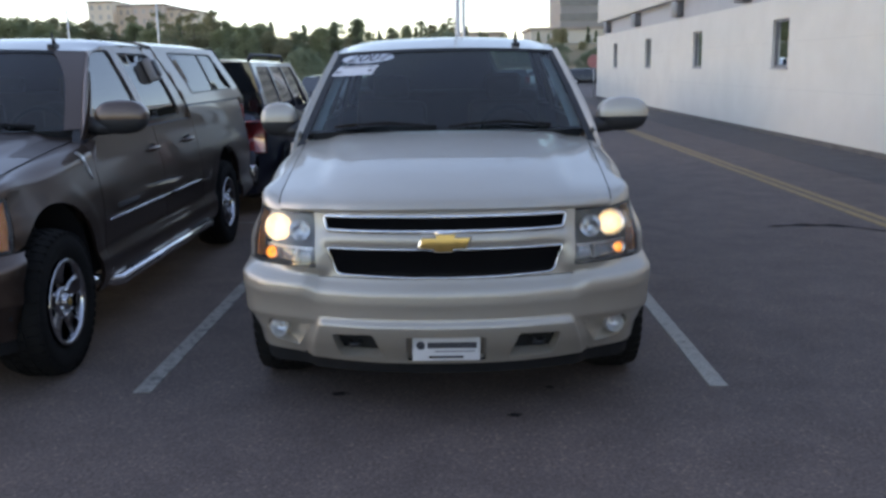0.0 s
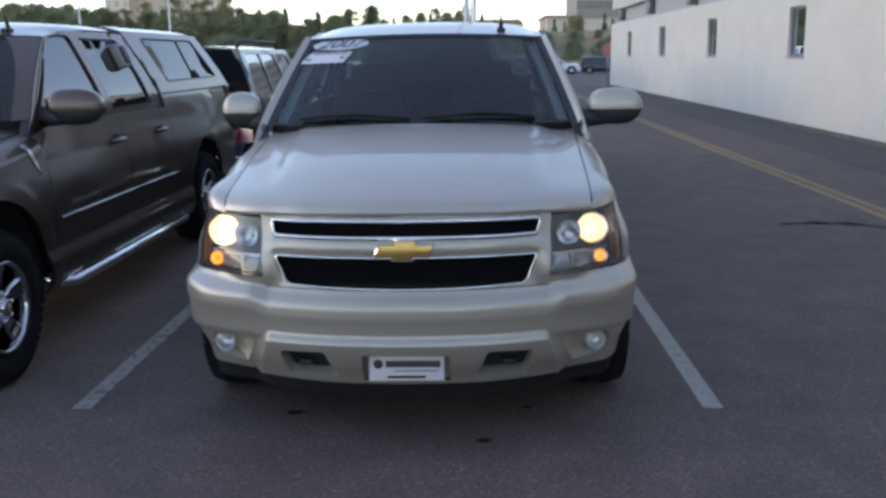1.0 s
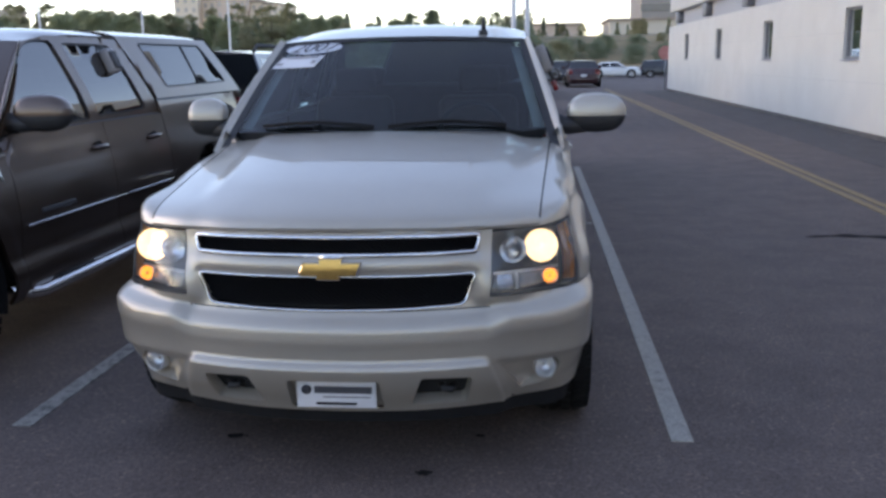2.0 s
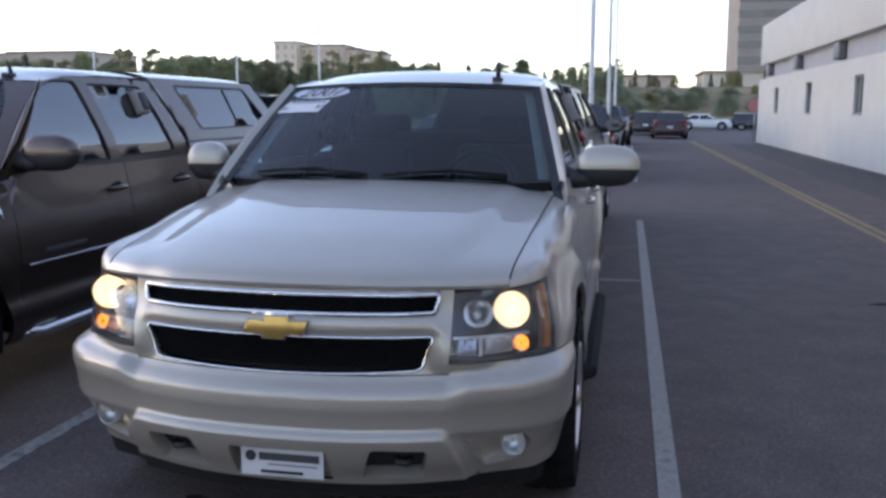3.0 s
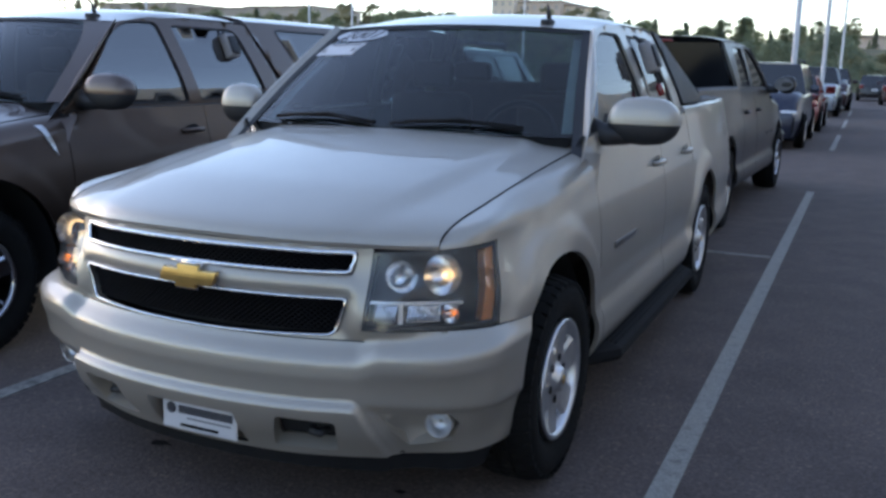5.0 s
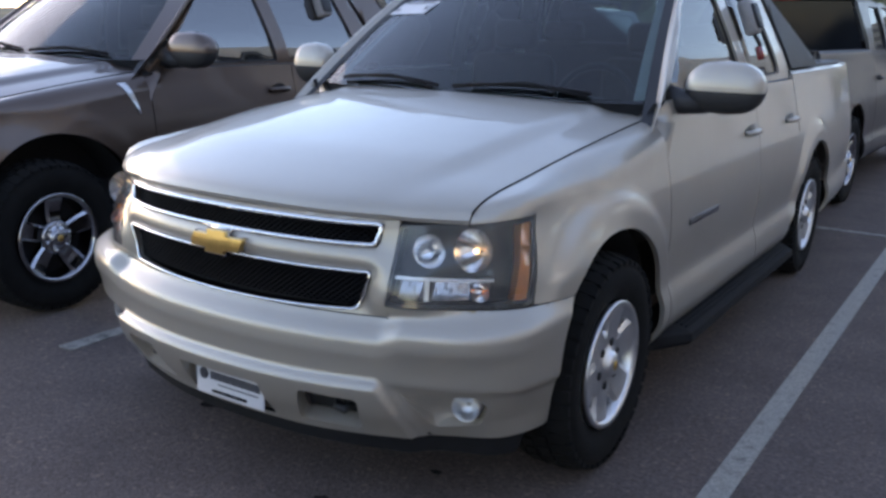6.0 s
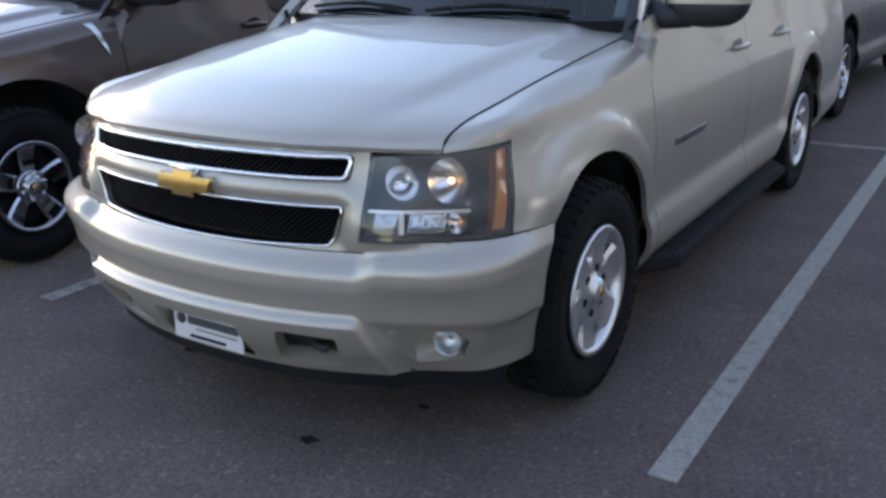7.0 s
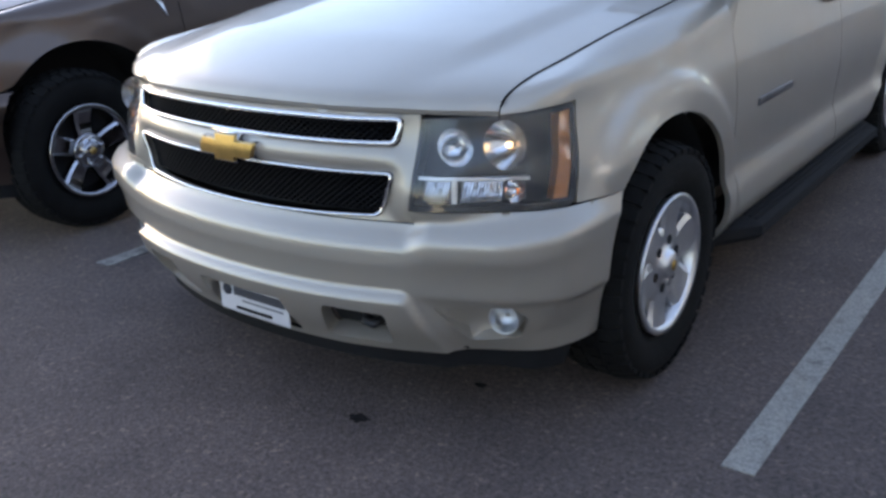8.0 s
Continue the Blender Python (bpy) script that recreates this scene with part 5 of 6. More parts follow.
    if rails:
        for k in (1, -1):
            part("roof_rail", tube([(k * gx1 * .93, ya + .25, rz + .02), (k * gx1 * .93, ya + .35, rz + .09), (k * gx1 * .93, yb - .35, rz + .09), (k * gx1 * .93, yb - .2, rz + .02)], .02, 8), BLACK_PLASTIC, top)
    part("front_grille", box(-hw * .5, hw * .5, -.025, .01, .52, .74, .01), BLACK_PLASTIC, top)
    part("rear_plate", box(-.16, .16, L + .018, L + .03, .60, .72, .004), PAPER, top)
    part("bumper", box(-hw * .84, hw * .84, L - .03, L + .06, .34, .55, .03), BLACK_PLASTIC if rails else paint, top)
    return top


LENS_LAMP = plain("far_lamp_glass", (0.6, 0.6, 0.62), 0.12, 0.6, 0.1, 10)
SMALL_TYRE = tyre_mesh(blocks=30)
_v, _f = lathe([(.24, .118), (.235, .132), (.20, .10), (.19, -.05)], 28, "x")
SMALL_RIM = mesh_of("rim", _v, _f)
_v, _f = lathe([(.20, .02), (.001, .02)], 20, "x")
SMALL_SPOKE = spoke_mesh(.115, 0, .22, .03, .05, .05, .02)

suv = dict(L=4.75, W=1.92, H=1.78, nose=1.08, belt=1.12, screen=(1.25, 1.95), back=(4.62, 4.45))
c = car("dark_suv", "dark blue-black sport utility vehicle with roof rails", NAVY, rails=True, category="suv", **suv)
c.matrix_basis = pose(-3.0, 11.1, 0, 0, 0, 180)
c = car("teal_car", "grey-green hatchback parked in a further row", TEALP, H=1.5, belt=.95, screen=(1.0, 1.9), back=(4.2, 3.8), L=4.3)
c.matrix_basis = pose(-3.1, 17.8, 0)
c = car("navy_suv", "dark blue sport utility vehicle facing the lane", NAVY, category="suv", rails=True, **suv)
c.matrix_basis = pose(-0.14, 17.4, 0)
c = car("red_car", "red saloon car parked behind a light pole", RED, H=1.52, belt=.98, screen=(1.2, 2.0), back=(4.0, 3.4), deck=1.02, L=4.6, W=1.85)
c.matrix_basis = pose(-0.05, 28.0, 0, 0, 0, 180)
c = car("pale_suv", "pale silver boxy off-road vehicle", PALEBLUE, category="suv", L=4.5, W=1.88, H=1.80, nose=1.08, belt=1.15, screen=(1.2, 1.6), back=(4.42, 4.32))
c.matrix_basis = pose(0.1, 33.4, 0)
c = car("maroon_suv", "dark red sport utility vehicle at the row's end", DARKRED, category="suv", **suv)
c.matrix_basis = pose(0.35, 39.2, 0)
c = car("lane_car", "dark red saloon car standing in the lane", DARKRED, H=1.50, belt=1.0, screen=(1.2, 2.0), back=(4.05, 3.5), deck=1.05, L=4.7, W=1.9)
c.matrix_basis = pose(3.5, 53.7, 0, 0, 0, 180)
c = car("black_car", "black saloon car beside the lane", BLACKP, H=1.5, belt=.95, screen=(1.2, 2.0), back=(4.0, 3.4), deck=1.0, L=4.6)
c.matrix_basis = pose(2.3, 61.0, 0, 0, 0, 180)
c = car("white_car", "white saloon car parked across the lane's end", WHITEP, H=1.46, belt=.95, screen=(1.2, 2.0), back=(4.0, 3.4), deck=1.0, L=4.5)
c.matrix_basis = pose(9.3, 73, 0, 0, 0, 84)
c.scale = (.92, .92, .88)
c = car("black_suv", "black sport utility vehicle parked past the lane's end", BLACKP, category="suv", **suv)
c.matrix_basis = pose(13.6, 73.6, 0, 0, 0, 82)
c.scale = (.9, .9, .76)
# ---- light poles, sign ----
POLE = plain("white_pole_paint", (0.62, 0.60, 0.57), 0.5, 0.1, 0.06, 3)
CONCRETE = plain("concrete", (0.34, 0.32, 0.30), 0.9, 0, 0.15, 3, 0.3)


def light_pole(x, y, h=9.5, arms=True):
    p = new("light_pole")
    tagged(p, "tall white steel car park light pole", "light pole", "light poles")
    p.matrix_basis = pose(x, y, 0)
    v, f = lathe([(.28, 0), (.28, .70), (.26, .74), (.001, .74)], 20, "z")
    part("concrete_base", mesh_of("base", v, f), CONCRETE, p)
    v, f = lathe([(.16, .74), (.16, .78), (.072, .80), (.064, h * .5), (.052, h), (.001, h)], 16, "z")
    part("pole", mesh_of("pole", v, f), POLE, p)
    if not arms:
        return
    part("arm", tube([(-.9, 0, h - .1), (.9, 0, h - .1)], .035, 8), POLE, p)
    for k in (1, -1):
        part("lamp_head", box(k * .6, k * 1.25, -.2, .2, h - .16, h - .02, .03), POLE, p)


for x, y in ((0.165, 22.9), (0.44, 33.0), (0.35, 57.0), (-30.6, 47.9), (-28.3, 49.3), (-23.1, 51.8), (-18.3, 53.7), (-38.5, 42.0)):
    light_pole(x, y, 9.5 if x > 0 else 7.2 if x == -18.3 else 5.4, x > 0)

STEEL = plain("galvanised_steel", (0.35, 0.36, 0.37), 0.5, 0.6, 0.1)
SIGN_RED = plain("sign_red", (0.50, 0.20, 0.18), 0.5, 0, 0.06, 3)
SIGN_PALE = plain("sign_pale_red", (0.55, 0.25, 0.22), 0.5, 0, 0.06, 3)
sign = new("road_sign")
tagged(sign, "red octagonal road sign on a steel post", "road sign")
sign.matrix_basis = pose(7.2, 43.6, 0)
part("post", tube([(0, 0, 0), (0, 0, 2.15)], .03, 8), STEEL, sign)
v = [(.36 * math.sin(radians(22.5 + 45 * i)), y, 1.8 + .36 * math.cos(radians(22.5 + 45 * i))) for y in (-.035, -.032) for i in range(8)]
part("sign_plate", mesh_of("plate", v, [tuple(range(8)), tuple(range(15, 7, -1))] + [(i, i + 8, (i + 1) % 8 + 8, (i + 1) % 8) for i in range(8)], False), SIGN_RED, sign)
part("sign_bar", box(-.24, .24, -.041, -.036, 1.775, 1.825), SIGN_PALE, sign)

# ---- grass bank ----


def foliage(name, a, b, sub=0.0):
    m, nt, bs = material(name)
    info = nt.nodes.new("ShaderNodeNewGeometry")
    r = ramp(nt, info.outputs["Random Per Island"], [(0.0, a), (1.0, b)])
    big = noise_node(nt, .5, 3)
    g = ramp(nt, big.outputs[0], [(0.3, (.75,) * 3), (.7, (1.15,) * 3)])
    nt.links.new(mix_color(nt, 1.0, r.outputs[0], g.outputs[0], "MULTIPLY"), bs.inputs["Base Color"])
    bs.inputs["Roughness"].default_value = 0.7
    tl = nt.nodes.new("ShaderNodeBsdfTranslucent")
    tl.inputs[0].default_value = (*[(p + q) * .75 for p, q in zip(a, b)], 1)
    mx = nt.nodes.new("ShaderNodeMixShader")
    mx.inputs[0].default_value = 0.5
    nt.links.new(bs.outputs[0], mx.inputs[1])
    nt.links.new(tl.outputs[0], mx.inputs[2])
    nt.links.new(mx.outputs[0], nt.nodes["Material Output"].inputs[0])
    return m


def grass_material():
    m, nt, b = material("dry_grass")
    n1 = noise_node(nt, .06, 5)
    n2 = noise_node(nt, 1.5, 5, .7)
    c1 = ramp(nt, n1.outputs[0], [(0.35, (0.12, 0.115, 0.05)), (0.5, (0.22, 0.165, 0.08)), (0.65, (0.33, 0.235, 0.115))])
    c2 = ramp(nt, n2.outputs[0], [(0.3, (.6,) * 3), (.7, (1.2,) * 3)])
    nt.links.new(mix_color(nt, 1.0, c1.outputs[0], c2.outputs[0], "MULTIPLY"), b.inputs["Base Color"])
    b.inputs["Roughness"].default_value = 0.95
    bump(nt, b, n2.outputs[0], .6, .2)
    return m


GRASS = grass_material()


def bank_z(x, y):
    edge = 78 + 0.12 * max(0, -x)
    r = ease(y, edge, edge + 55)
    return 0.12 * ease(y, edge - .5, edge) + (2.0 + 2.6 * ease(x, -22, 0)) * r + .35 * r * noise.noise(Vector((x * .03, y * .03, 0)))


xs = steps(-420, 320, 74)
ys = steps(72, 130, 24) + steps(136, 520, 24)
bank = part("grass_bank", grid(lambda x, y: (x, y, bank_z(x, y) - (.05 if y < 78 else 0)), xs, ys), GRASS)
tagged(bank, "dry yellow-green grass bank behind the car park", "grass", "", "structure")
part("kerb", box(-60, 60, 77.2, 77.5, 0, .15, .02), CONCRETE, bank)

# ---- trees ----
BARK = plain("bark", (0.09, 0.07, 0.055), 0.9, 0, .3, 8, .5)
LEAF = [foliage("leaf_green", (0.15, 0.165, 0.088), (0.26, 0.27, 0.145)), foliage("leaf_olive", (0.19, 0.18, 0.10), (0.31, 0.285, 0.165)),
        foliage("leaf_dark", (0.12, 0.142, 0.088), (0.21, 0.23, 0.14)), foliage("leaf_maroon", (0.05, 0.02, 0.02), (0.09, 0.04, 0.035))]


def crown_mesh(seed, h, r, cone, n=6500, leaf=.22):
    """Many small leaves gathered in uneven clumps."""
    rng = np.random.RandomState(seed)
    clumps = []
    for i in range(64):
        f = rng.uniform(.02, 1) ** 1.25
        w = r * ((1 - f) ** .8 * .85 if cone else math.sqrt(max(.02, 1 - (1.6 * f - .65) ** 2)) * .78)
        a = rng.uniform(0, 6.28)
        d = w * rng.uniform(.25, 1)
        clumps.append((d * math.cos(a), d * math.sin(a), h * f * .92, (.40 if cone else .48) * r * (1 - .55 * f) * rng.uniform(.7, 1.3)))
    verts, faces = [], []
    for i in range(n):
        cx, cy, cz, cr = clumps[rng.randint(len(clumps))]
        p = Vector(rng.normal(0, 1, 3))
        p = p.normalized() * cr * rng.uniform(.2, 1.1)
        c = Vector((cx, cy, cz)) + Vector((p.x, p.y, p.z * .75))
        if c.z < h * .05:
            continue
        u = Vector(rng.normal(0, 1, 3)).normalized()
        w = u.orthogonal().normalized()
        s = leaf * rng.uniform(.6, 1.3)
        k = len(verts)
        verts += [c + u * s * .6, c + w * s * .35, c - u * s * .6, c - w * s * .35]
        faces.append((k, k + 1, k + 2, k + 3))
    return mesh_of("crown", verts, faces, False)


def tree(seed, h, r, cone, leaf, label, n=6500):
    t = new("tree")
    tagged(t, label, "tree", "trees on the bank")
    rng = random.Random(seed)
    part("trunk", tube([(0, 0, -.2), (.05, 0, h * .3), (-.04, .05, h * .6), (0, 0, h * .9)], [.16, .12, .07, .02], 8), BARK, t)
    for i in range(6):
        a, z = rng.uniform(0, 6.28), h * rng.uniform(.25, .7)
        d = r * .6 * (1 - z / h * .6)
        part("limb", tube([(0, 0, z), (d * .5 * math.cos(a), d * .5 * math.sin(a), z + .25), (d * math.cos(a), d * math.sin(a), z + .7)], [.05, .035, .012], 6), BARK, t)
    part("crown", crown_mesh(seed, h, r, cone, n), leaf, t)
    return t


kinds = [tree(1, 7.5, 2.6, False, LEAF[0], "broad green tree on the bank"), tree(2, 8.0, 1.7, True, LEAF[2], "dark pointed conifer on the bank"),
         tree(3, 6.0, 2.4, False, LEAF[1], "olive-green round tree on the bank"), tree(4, 5.2, 2.3, False, LEAF[3], "maroon-leaved tree on the bank"),
         tree(5, 9.0, 2.2, False, LEAF[1], "tall slender olive tree on the bank"), tree(6, 6.0, 1.5, True, LEAF[0], "small green conifer on the bank"),
         tree(7, 6.4, 2.5, False, LEAF[1], "thin half-bare olive tree beside the car park", 1100)]
rng = random.Random(11)
spots = []
for i in range(220):
    az_ = -46 + 46 * (i % 110) / 109 + rng.uniform(-.35, .35)
    d = rng.uniform(108, 150)
    near = -23 < az_ < -13
    spots.append((az_, d, rng.choice([0, 0, 1, 2, 2, 4, 5, 3 if near else 0]), rng.uniform(.74, 1.0) if near else rng.uniform(.40, .58) if az_ > -6 else rng.uniform(.55, .84) if az_ > -11 else rng.uniform(.75, 1.0) if az_ > -13 else rng.uniform(.85, 1.12)))
for i in range(16):
    spots.append((rng.uniform(-.5, 9), rng.uniform(150, 175), rng.choice([1, 2, 5]), rng.uniform(.3, .6)))
first = set()
spots.append((-45.4, 53.9, 6, 1.12))
for az_, d, k, s in spots:
    x, y = d * math.sin(radians(az_)), d * math.cos(radians(az_))
    m = pose(x, y, bank_z(x, y) - .1, 0, 0, rng.uniform(0, 360))
    if k in first:
        t = copy_thing(kinds[k], m)
    else:
        t = kinds[k]
        t.matrix_basis = m
        first.add(k)
    t.scale = (s, s, s)

# low woods behind the single trees
wr = np.random.RandomState(5)
verts, faces = [], []
for i in range(36000):
    a = wr.uniform(-50, -4)
    d = wr.uniform(128, 160)
    x, y = d * math.sin(radians(a)), d * math.cos(radians(a))
    top_ = 4.6 - 2.4 * ease(a, -13, -8) + 1.2 * noise.noise(Vector((a * .9, 0, 3))) + 1.0 * noise.noise(Vector((a * 3.1, 7, 3)))
    c = Vector((x, y, bank_z(x, y) + top_ * wr.uniform(0, 1) ** .7))
    u = Vector(wr.normal(0, 1, 3)).normalized()
    w = u.orthogonal().normalized()
    s = .45 * wr.uniform(.6, 1.3)
    k = len(verts)
    verts += [c + u * s * .6, c + w * s * .4, c - u * s * .6, c - w * s * .4]
    faces.append((k, k + 1, k + 2, k + 3))
woods = part("far_woods", mesh_of("woods", verts, faces, False), LEAF[2])
tagged(woods, "dark low woods behind the bank's trees", "woods", "", "stuff")

# bushes and a hedge


def bush(seed, h, r, leaf, label):
    t = new("bush")
    tagged(t, label, "bush", "bushes on the bank")
    part("stems", tube([(0, 0, -.1), (.05, .02, h * .6)], [.05, .02], 6), BARK, t)
    part("crown", crown_mesh(seed, h, r, False, 3000, .16), leaf, t)
    return t


b1 = bush(21, 3.2, 2.2, LEAF[2], "large dark green bush by the lot's edge")
b1.matrix_basis = pose(-0.9, 70.5, 0)
b1.scale = (1.3, 1.3, 1.45)
b2 = bush(22, 2.4, 1.6, LEAF[1], "olive bush on the grass bank")
b2.matrix_basis = pose(2.4, 84, .1)
for x, y, s in ((-7, 70, 1.2), (-3.9, 67, 1.2), (1.6, 74.5, .8), (-13, 76, 1.1), (-22, 80, 1.2), (-31, 88, 1.0)):
    q = copy_thing(b1, pose(x, y, bank_z(x, y), 0, 0, x * 40))
    q.scale = (s, s, s)
for x, y, s in ((-1.2, 84, 1.0), (0.4, 88, 1.3), (1.9, 83, .95), (3.3, 90, 1.1), (-2.8, 92, 1.25)):
    q = copy_thing(b2, pose(x, y, bank_z(x, y) - .2, 0, 0, x * 70))
    q.scale = (s, s, s * 1.15)
for i in range(64):
    x, y = -34 + i * 1.12, 98 + 5 * math.sin(i * 1.7) + 12 * (i % 3 == 0)
    q = copy_thing(b1 if i % 3 else b2, pose(x, y, bank_z(x, y) - .15, 0, 0, i * 53))
    w_ = .56 + .30 * math.sin(i * 2.1) ** 2
    q.scale = (w_, w_, w_ * .9)

# ---- far buildings ----
BEIGE = plain("beige_render", (0.42, 0.36, 0.30), 0.9, 0, .06, .2)
PALE = plain("pale_render", (0.74, 0.62, 0.48), 0.9, 0, .06, .2)
SAND = plain("pale_sand_render", (0.58, 0.51, 0.41), 0.9, 0, .06, .2)
BROWNISH = plain("brown_render", (0.60, 0.47, 0.37), 0.9, 0, .06, .2)
TOWERGLASS = plain("tower_glass", (0.16, 0.15, 0.14), 0.2, 0, .2, .4)
GREYT = plain("tower_concrete", (0.30, 0.27, 0.24), 0.9, 0, .06, .2)
FARGLASS = plain("far_window_glass", (0.50, 0.44, 0.38), 0.5, 0, .2, .4)
ROOFG = plain("flat_roof_edge", (0.34, 0.27, 0.22), 0.9, 0, .1, .3)


def block(name, label, pieces, storeys, pitch, category="building"):
    """A far building: wall blocks (x0, x1, y0, y1, height, material), each with rows of windows and a roof edge."""
    b = new(name)
    tagged(b, label, category)
    for x0, x1, y0, y1, h, mt in pieces:
        part("wall", box(x0, x1, y0, y1, 0, h), mt, b)
        part("roof", box(x0 - .4, x1 + .4, y0 - .4, y1 + .4, h, h + .5), ROOFG, b)
        n = max(1, int((x1 - x0) / pitch))
        fl = max(1, int(h / storeys))
        for i in range(n):
            for j in range(fl):
                x = x0 + (x1 - x0) * (i + .5) / n
                z = (j + .5) * h / fl
                part("window", box(x - pitch * .22, x + pitch * .22, y0 - .06, y0 + .05, z - storeys * .27, z + storeys * .22), FARGLASS, b)
    return b


block("hotel", "beige stepped hotel block beyond the trees", [(-110.5, -103, 278, 300, 22.6, PALE), (-103, -96.5, 282, 300, 21.4, PALE), (-96.5, -87, 276, 300, 21.3, BROWNISH), (-87, -82, 280, 300, 20.2, PALE), (-82, -77.5, 278, 300, 19.4, PALE)], 2.8, 2.0, "hotel")
block("long_office", "low beige office beyond the far trees", [(-250, -215, 250, 280, 20.0, BEIGE), (-215, -186, 256, 280, 18.5, BEIGE), (-186, -160, 250, 280, 18.5, BEIGE)], 9, 14)
block("low_hall", "low pale windowless hall on the bank", [(15.6, 42, 185, 205, 8.7, SAND)], 8, 40)
block("far_hall", "brown low hall among trees", [(-2, 10, 190, 205, 8.2, BROWNISH)], 8, 40)
tower = new("office_tower")
tagged(tower, "grey office tower with dark window bands", "building")
part("core", box(25.0, 46, 215, 240, 0, 28.8), GREYT, tower)
for j in range(8):
    part("window_band", box(24.9, 46.1, 214.9, 215.3, 1.6 + j * 3.4, 3.3 + j * 3.4), TOWERGLASS, tower)
# ---- small things on the vehicles ----


def text_mesh(body_text, size):
    cu = bpy.data.curves.new("text", "FONT")
    cu.body = body_text
    cu.size = size
    cu.shear = 0.35
    cu.align_x, cu.align_y = "CENTER", "CENTER"
    ob = bpy.data.objects.new("text", cu)
    scene.collection.objects.link(ob)
    bpy.context.view_layer.update()
    me = bpy.data.meshes.new_from_object(ob.evaluated_get(bpy.context.evaluated_depsgraph_get()))
    bpy.data.objects.remove(ob)
    bpy.data.curves.remove(cu)
    return me


def on_screen(u, v, lift=.004):
    """A point just in front of the windscreen."""
    p = Vector(screen_point(u, v))
    a = Vector(screen_point(u + .01, v)) - p
    b = Vector(screen_point(u, v + .01)) - p
    return p + a.cross(b).normalized() * lift


def decal(outline, mat, lift, name, label=""):
    me = panel(outline, lambda u, v: on_screen(u, v, lift), .04, thick=0)
    return part(name, me, mat, silver_truck, label)


oval = [(-.715 + .245 * math.cos(t), .900 + .073 * math.sin(t)) for t in steps(0, 2 * math.pi, 32)[:-1]]
decal(oval, PAPER_OVAL, .004, "year_decal", "pale oval decal with a year on it")
tm = text_mesh("2007", .118)
for v in tm.vertices:
    v.co = on_screen(-.715 + v.co.x / .70 * 1.15, .900 + v.co.y / .86 * 1.15, .007)
part("year_text", tm, INK, silver_truck)
sheet = [(-.990, .665), (-.63, .665), (-.585, .800), (-.945, .800)]
decal(sheet, PAPER, .004, "price_sheet", "white paper sheet behind the glass")
decal([(-.91, .772), (-.62, .772), (-.617, .786), (-.905, .786)], INK_GREY, .007, "print_bar")
decal([(-.965, .700), (-.91, .700), (-.905, .724), (-.958, .724)], INK_GREY, .007, "print_bar")
decal([(-.67, .705), (-.64, .705), (-.637, .74), (-.667, .74)], INK_GREY, .007, "print_bar")

plate = part("dealer_plate", box(-.156, .156, .002, .008, .310, .434, .003), PAPER, silver_truck, "white dealer plate in the bumper")
part("plate_bar", box(-.086, .140, -.001, .002, .370, .398), INK, plate)
part("plate_bar", box(-.052, .132, -.0005, .002, .352, .358), INK_GREY, plate)
v, f = lathe([(.020, 0), (.020, .003), (.001, .003)], 20, "y")
part("plate_mark", mesh_of("mark", [(p[0] - .117, .002 - p[1], .384 + p[2]) for p in v], f), INK, plate)
part("plate_bracket", box(-.080, .080, -.004, .006, .323, .333, .003), MATTE, plate)
for x in (-.09, .09):
    v, f = lathe([(.008, 0), (.006, .003), (.001, .003)], 10, "y")
    part("plate_screw", mesh_of("screw", [(p[0] + x, .002 - p[1], .425 + p[2]) for p in v], f), ALUMINIUM, plate)


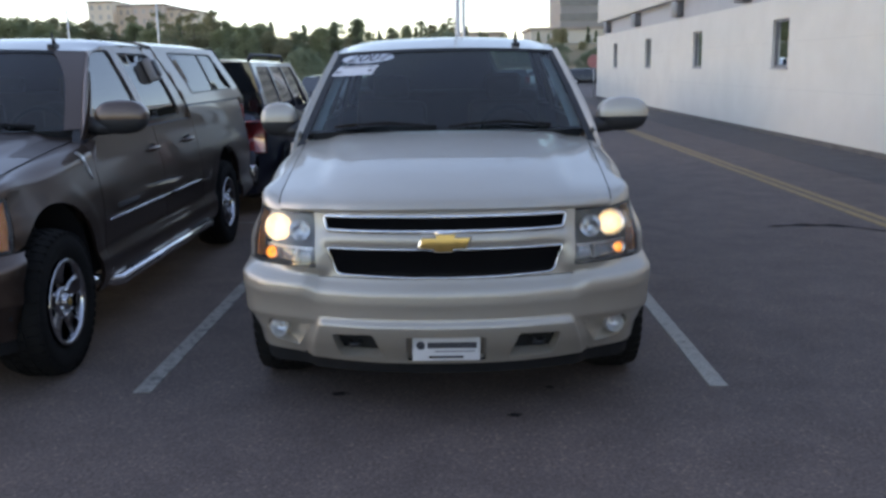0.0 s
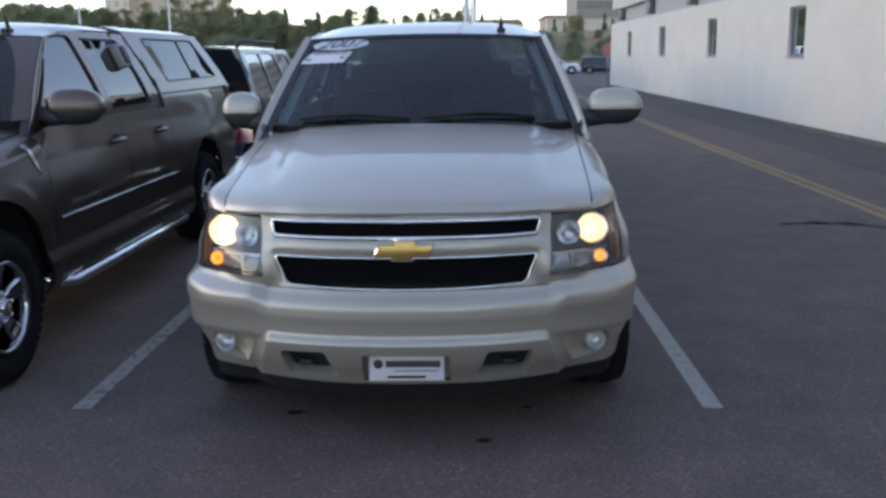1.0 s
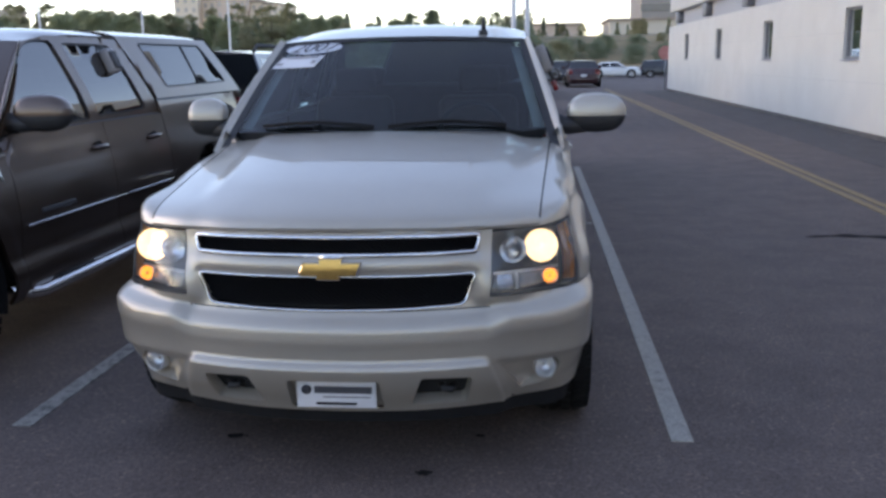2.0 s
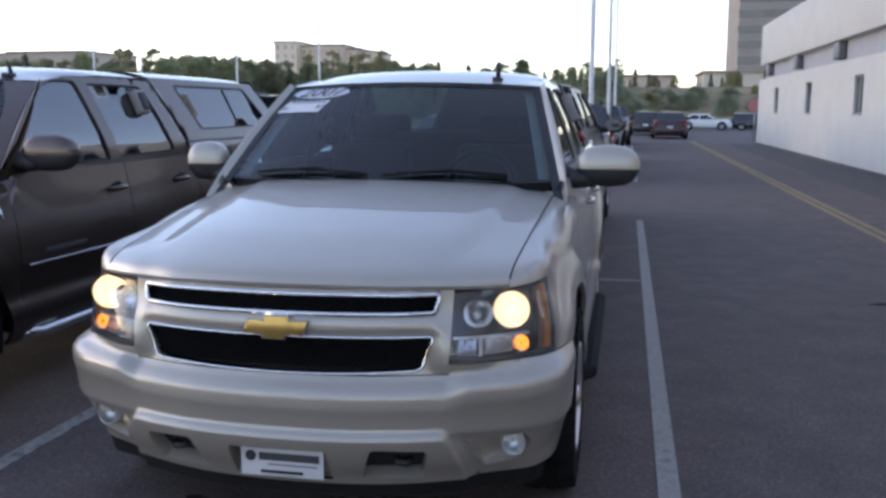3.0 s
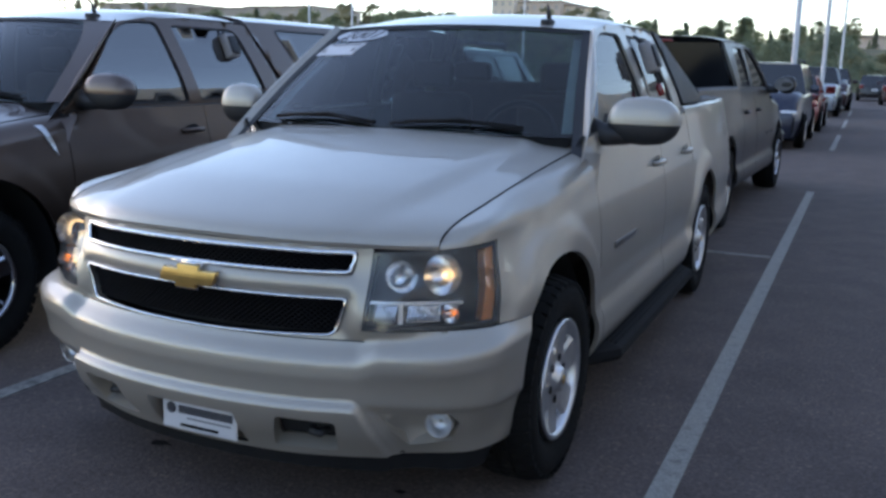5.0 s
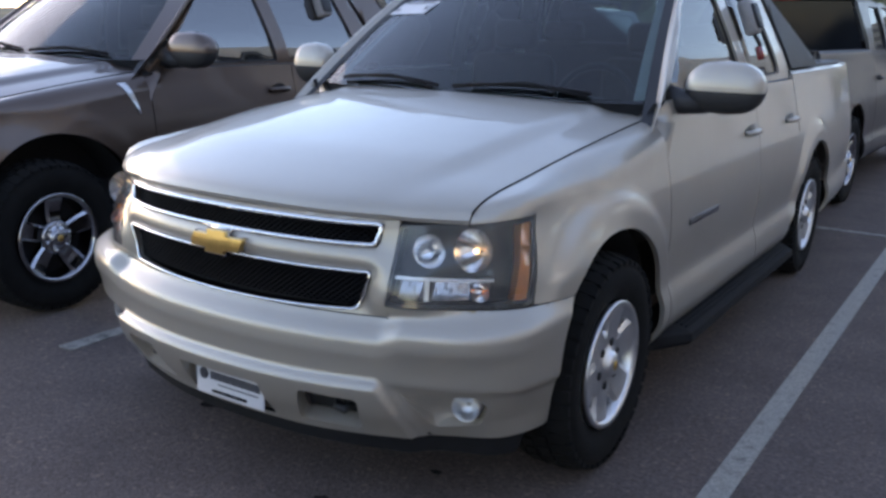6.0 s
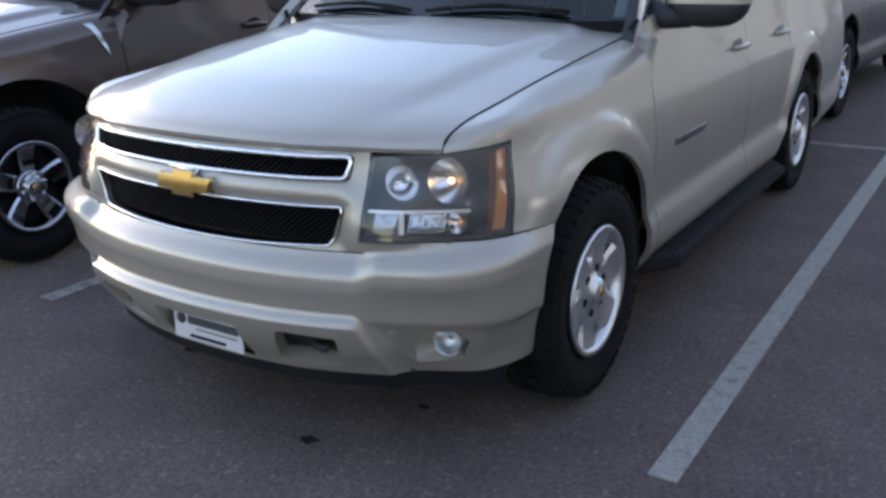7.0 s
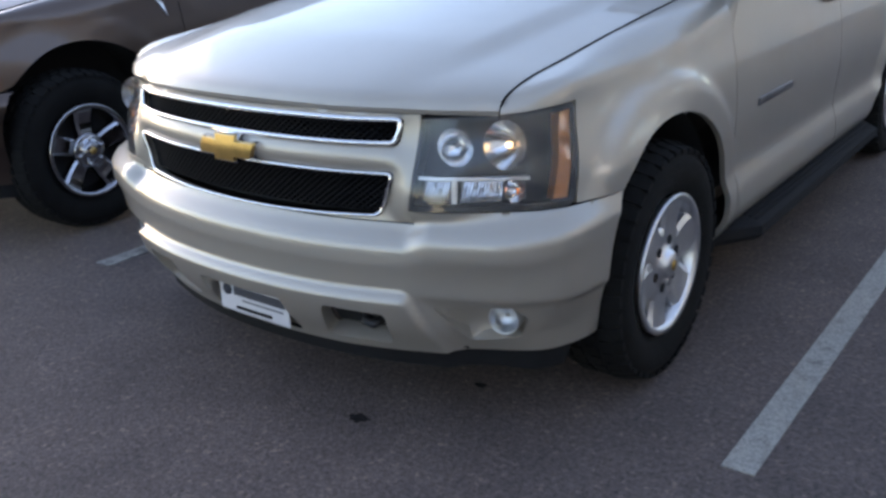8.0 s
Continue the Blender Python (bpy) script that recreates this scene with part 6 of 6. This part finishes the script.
def key_box(m, tag):
    k = new("key_lock_box")
    tagged(k, "grey key lock box hung over a side window", "lock box", "key boxes")
    k.matrix_basis = m
    part("case", box(-.035, .035, -.055, .055, -.10, .08, .018, 3), GREY_CASE, k)
    part("cover", box(.034, .046, -.045, .045, -.08, .05, .012, 2), BLACK_PLASTIC, k)
    part("hanger", tube([(-.02, -.03, .07), (-.04, -.03, .13), (-.04, .03, .13), (-.02, .03, .07)], .006, 6), BLACK_PLASTIC, k)
    if tag:
        part("strap", tube([(.0, 0, -.10), (.01, .01, -.17)], .012, 6), BLACK_PLASTIC, k)
        part("red_tag", box(-.015, .02, -.03, .04, -.235, -.165, .01), RED_LENS, k, "red tag")


GREY_CASE = plain("grey_case", (0.30, 0.28, 0.27), 0.5, 0.1, .1, 20)
key_box(pose(glass_x(1.62) + .05, 2.90, 1.63, 0, -22, 0), True)
key_box(pose(-3.10 + glass_x(1.66) + .040, 3.21, 1.665, 0, -22, 0), False)

# ---- stains and a joint on the asphalt ----
STAIN = plain("oil_stain", (0.024, 0.021, 0.021), 0.95, 0, .3, 30)
STAIN.node_tree.nodes["Principled BSDF"].inputs["Specular IOR Level"].default_value = 0.08


def stain(x, y, rx, ry, seed, turn=0):
    rng = random.Random(seed)
    v = []
    for i in range(22):
        a = 2 * math.pi * i / 22
        r = 1 + rng.uniform(-.25, .25)
        p = Vector((rx * r * math.cos(a), ry * r * math.sin(a)))
        p.rotate(Matrix.Rotation(radians(turn), 2))
        v.append((x + p.x, y + p.y, .004))
    ob = part("oil_stain", mesh_of("stain", v, [tuple(range(22))], False), STAIN)
    tagged(ob, "small dark oil stain on asphalt", "stain", "stains", "structure")


stain(0.32, 0.098, .036, .024, 1)
stain(-0.555, 0.415, .045, .025, 2)
stain(0.525, 0.48, .022, .016, 3)
v = []
for i in range(25):
    t = i / 24
    w = .008 + (.055 + .03 * math.sin(i * .9)) * math.sin(math.pi * t) ** .6
    x, y = 3.20 + 1.05 * t, 5.08 + .06 * math.sin(t * 5) - .28 * ease(t, .7, 1)
    v += [(x, y - w, .004), (x, y + w, .004)]
tar = part("tar_joint", mesh_of("tar", v, [(2 * i, 2 * i + 2, 2 * i + 3, 2 * i + 1) for i in range(24)], False), STAIN)
tagged(tar, "dark tar-filled crack across the asphalt lane", "crack", "", "structure")
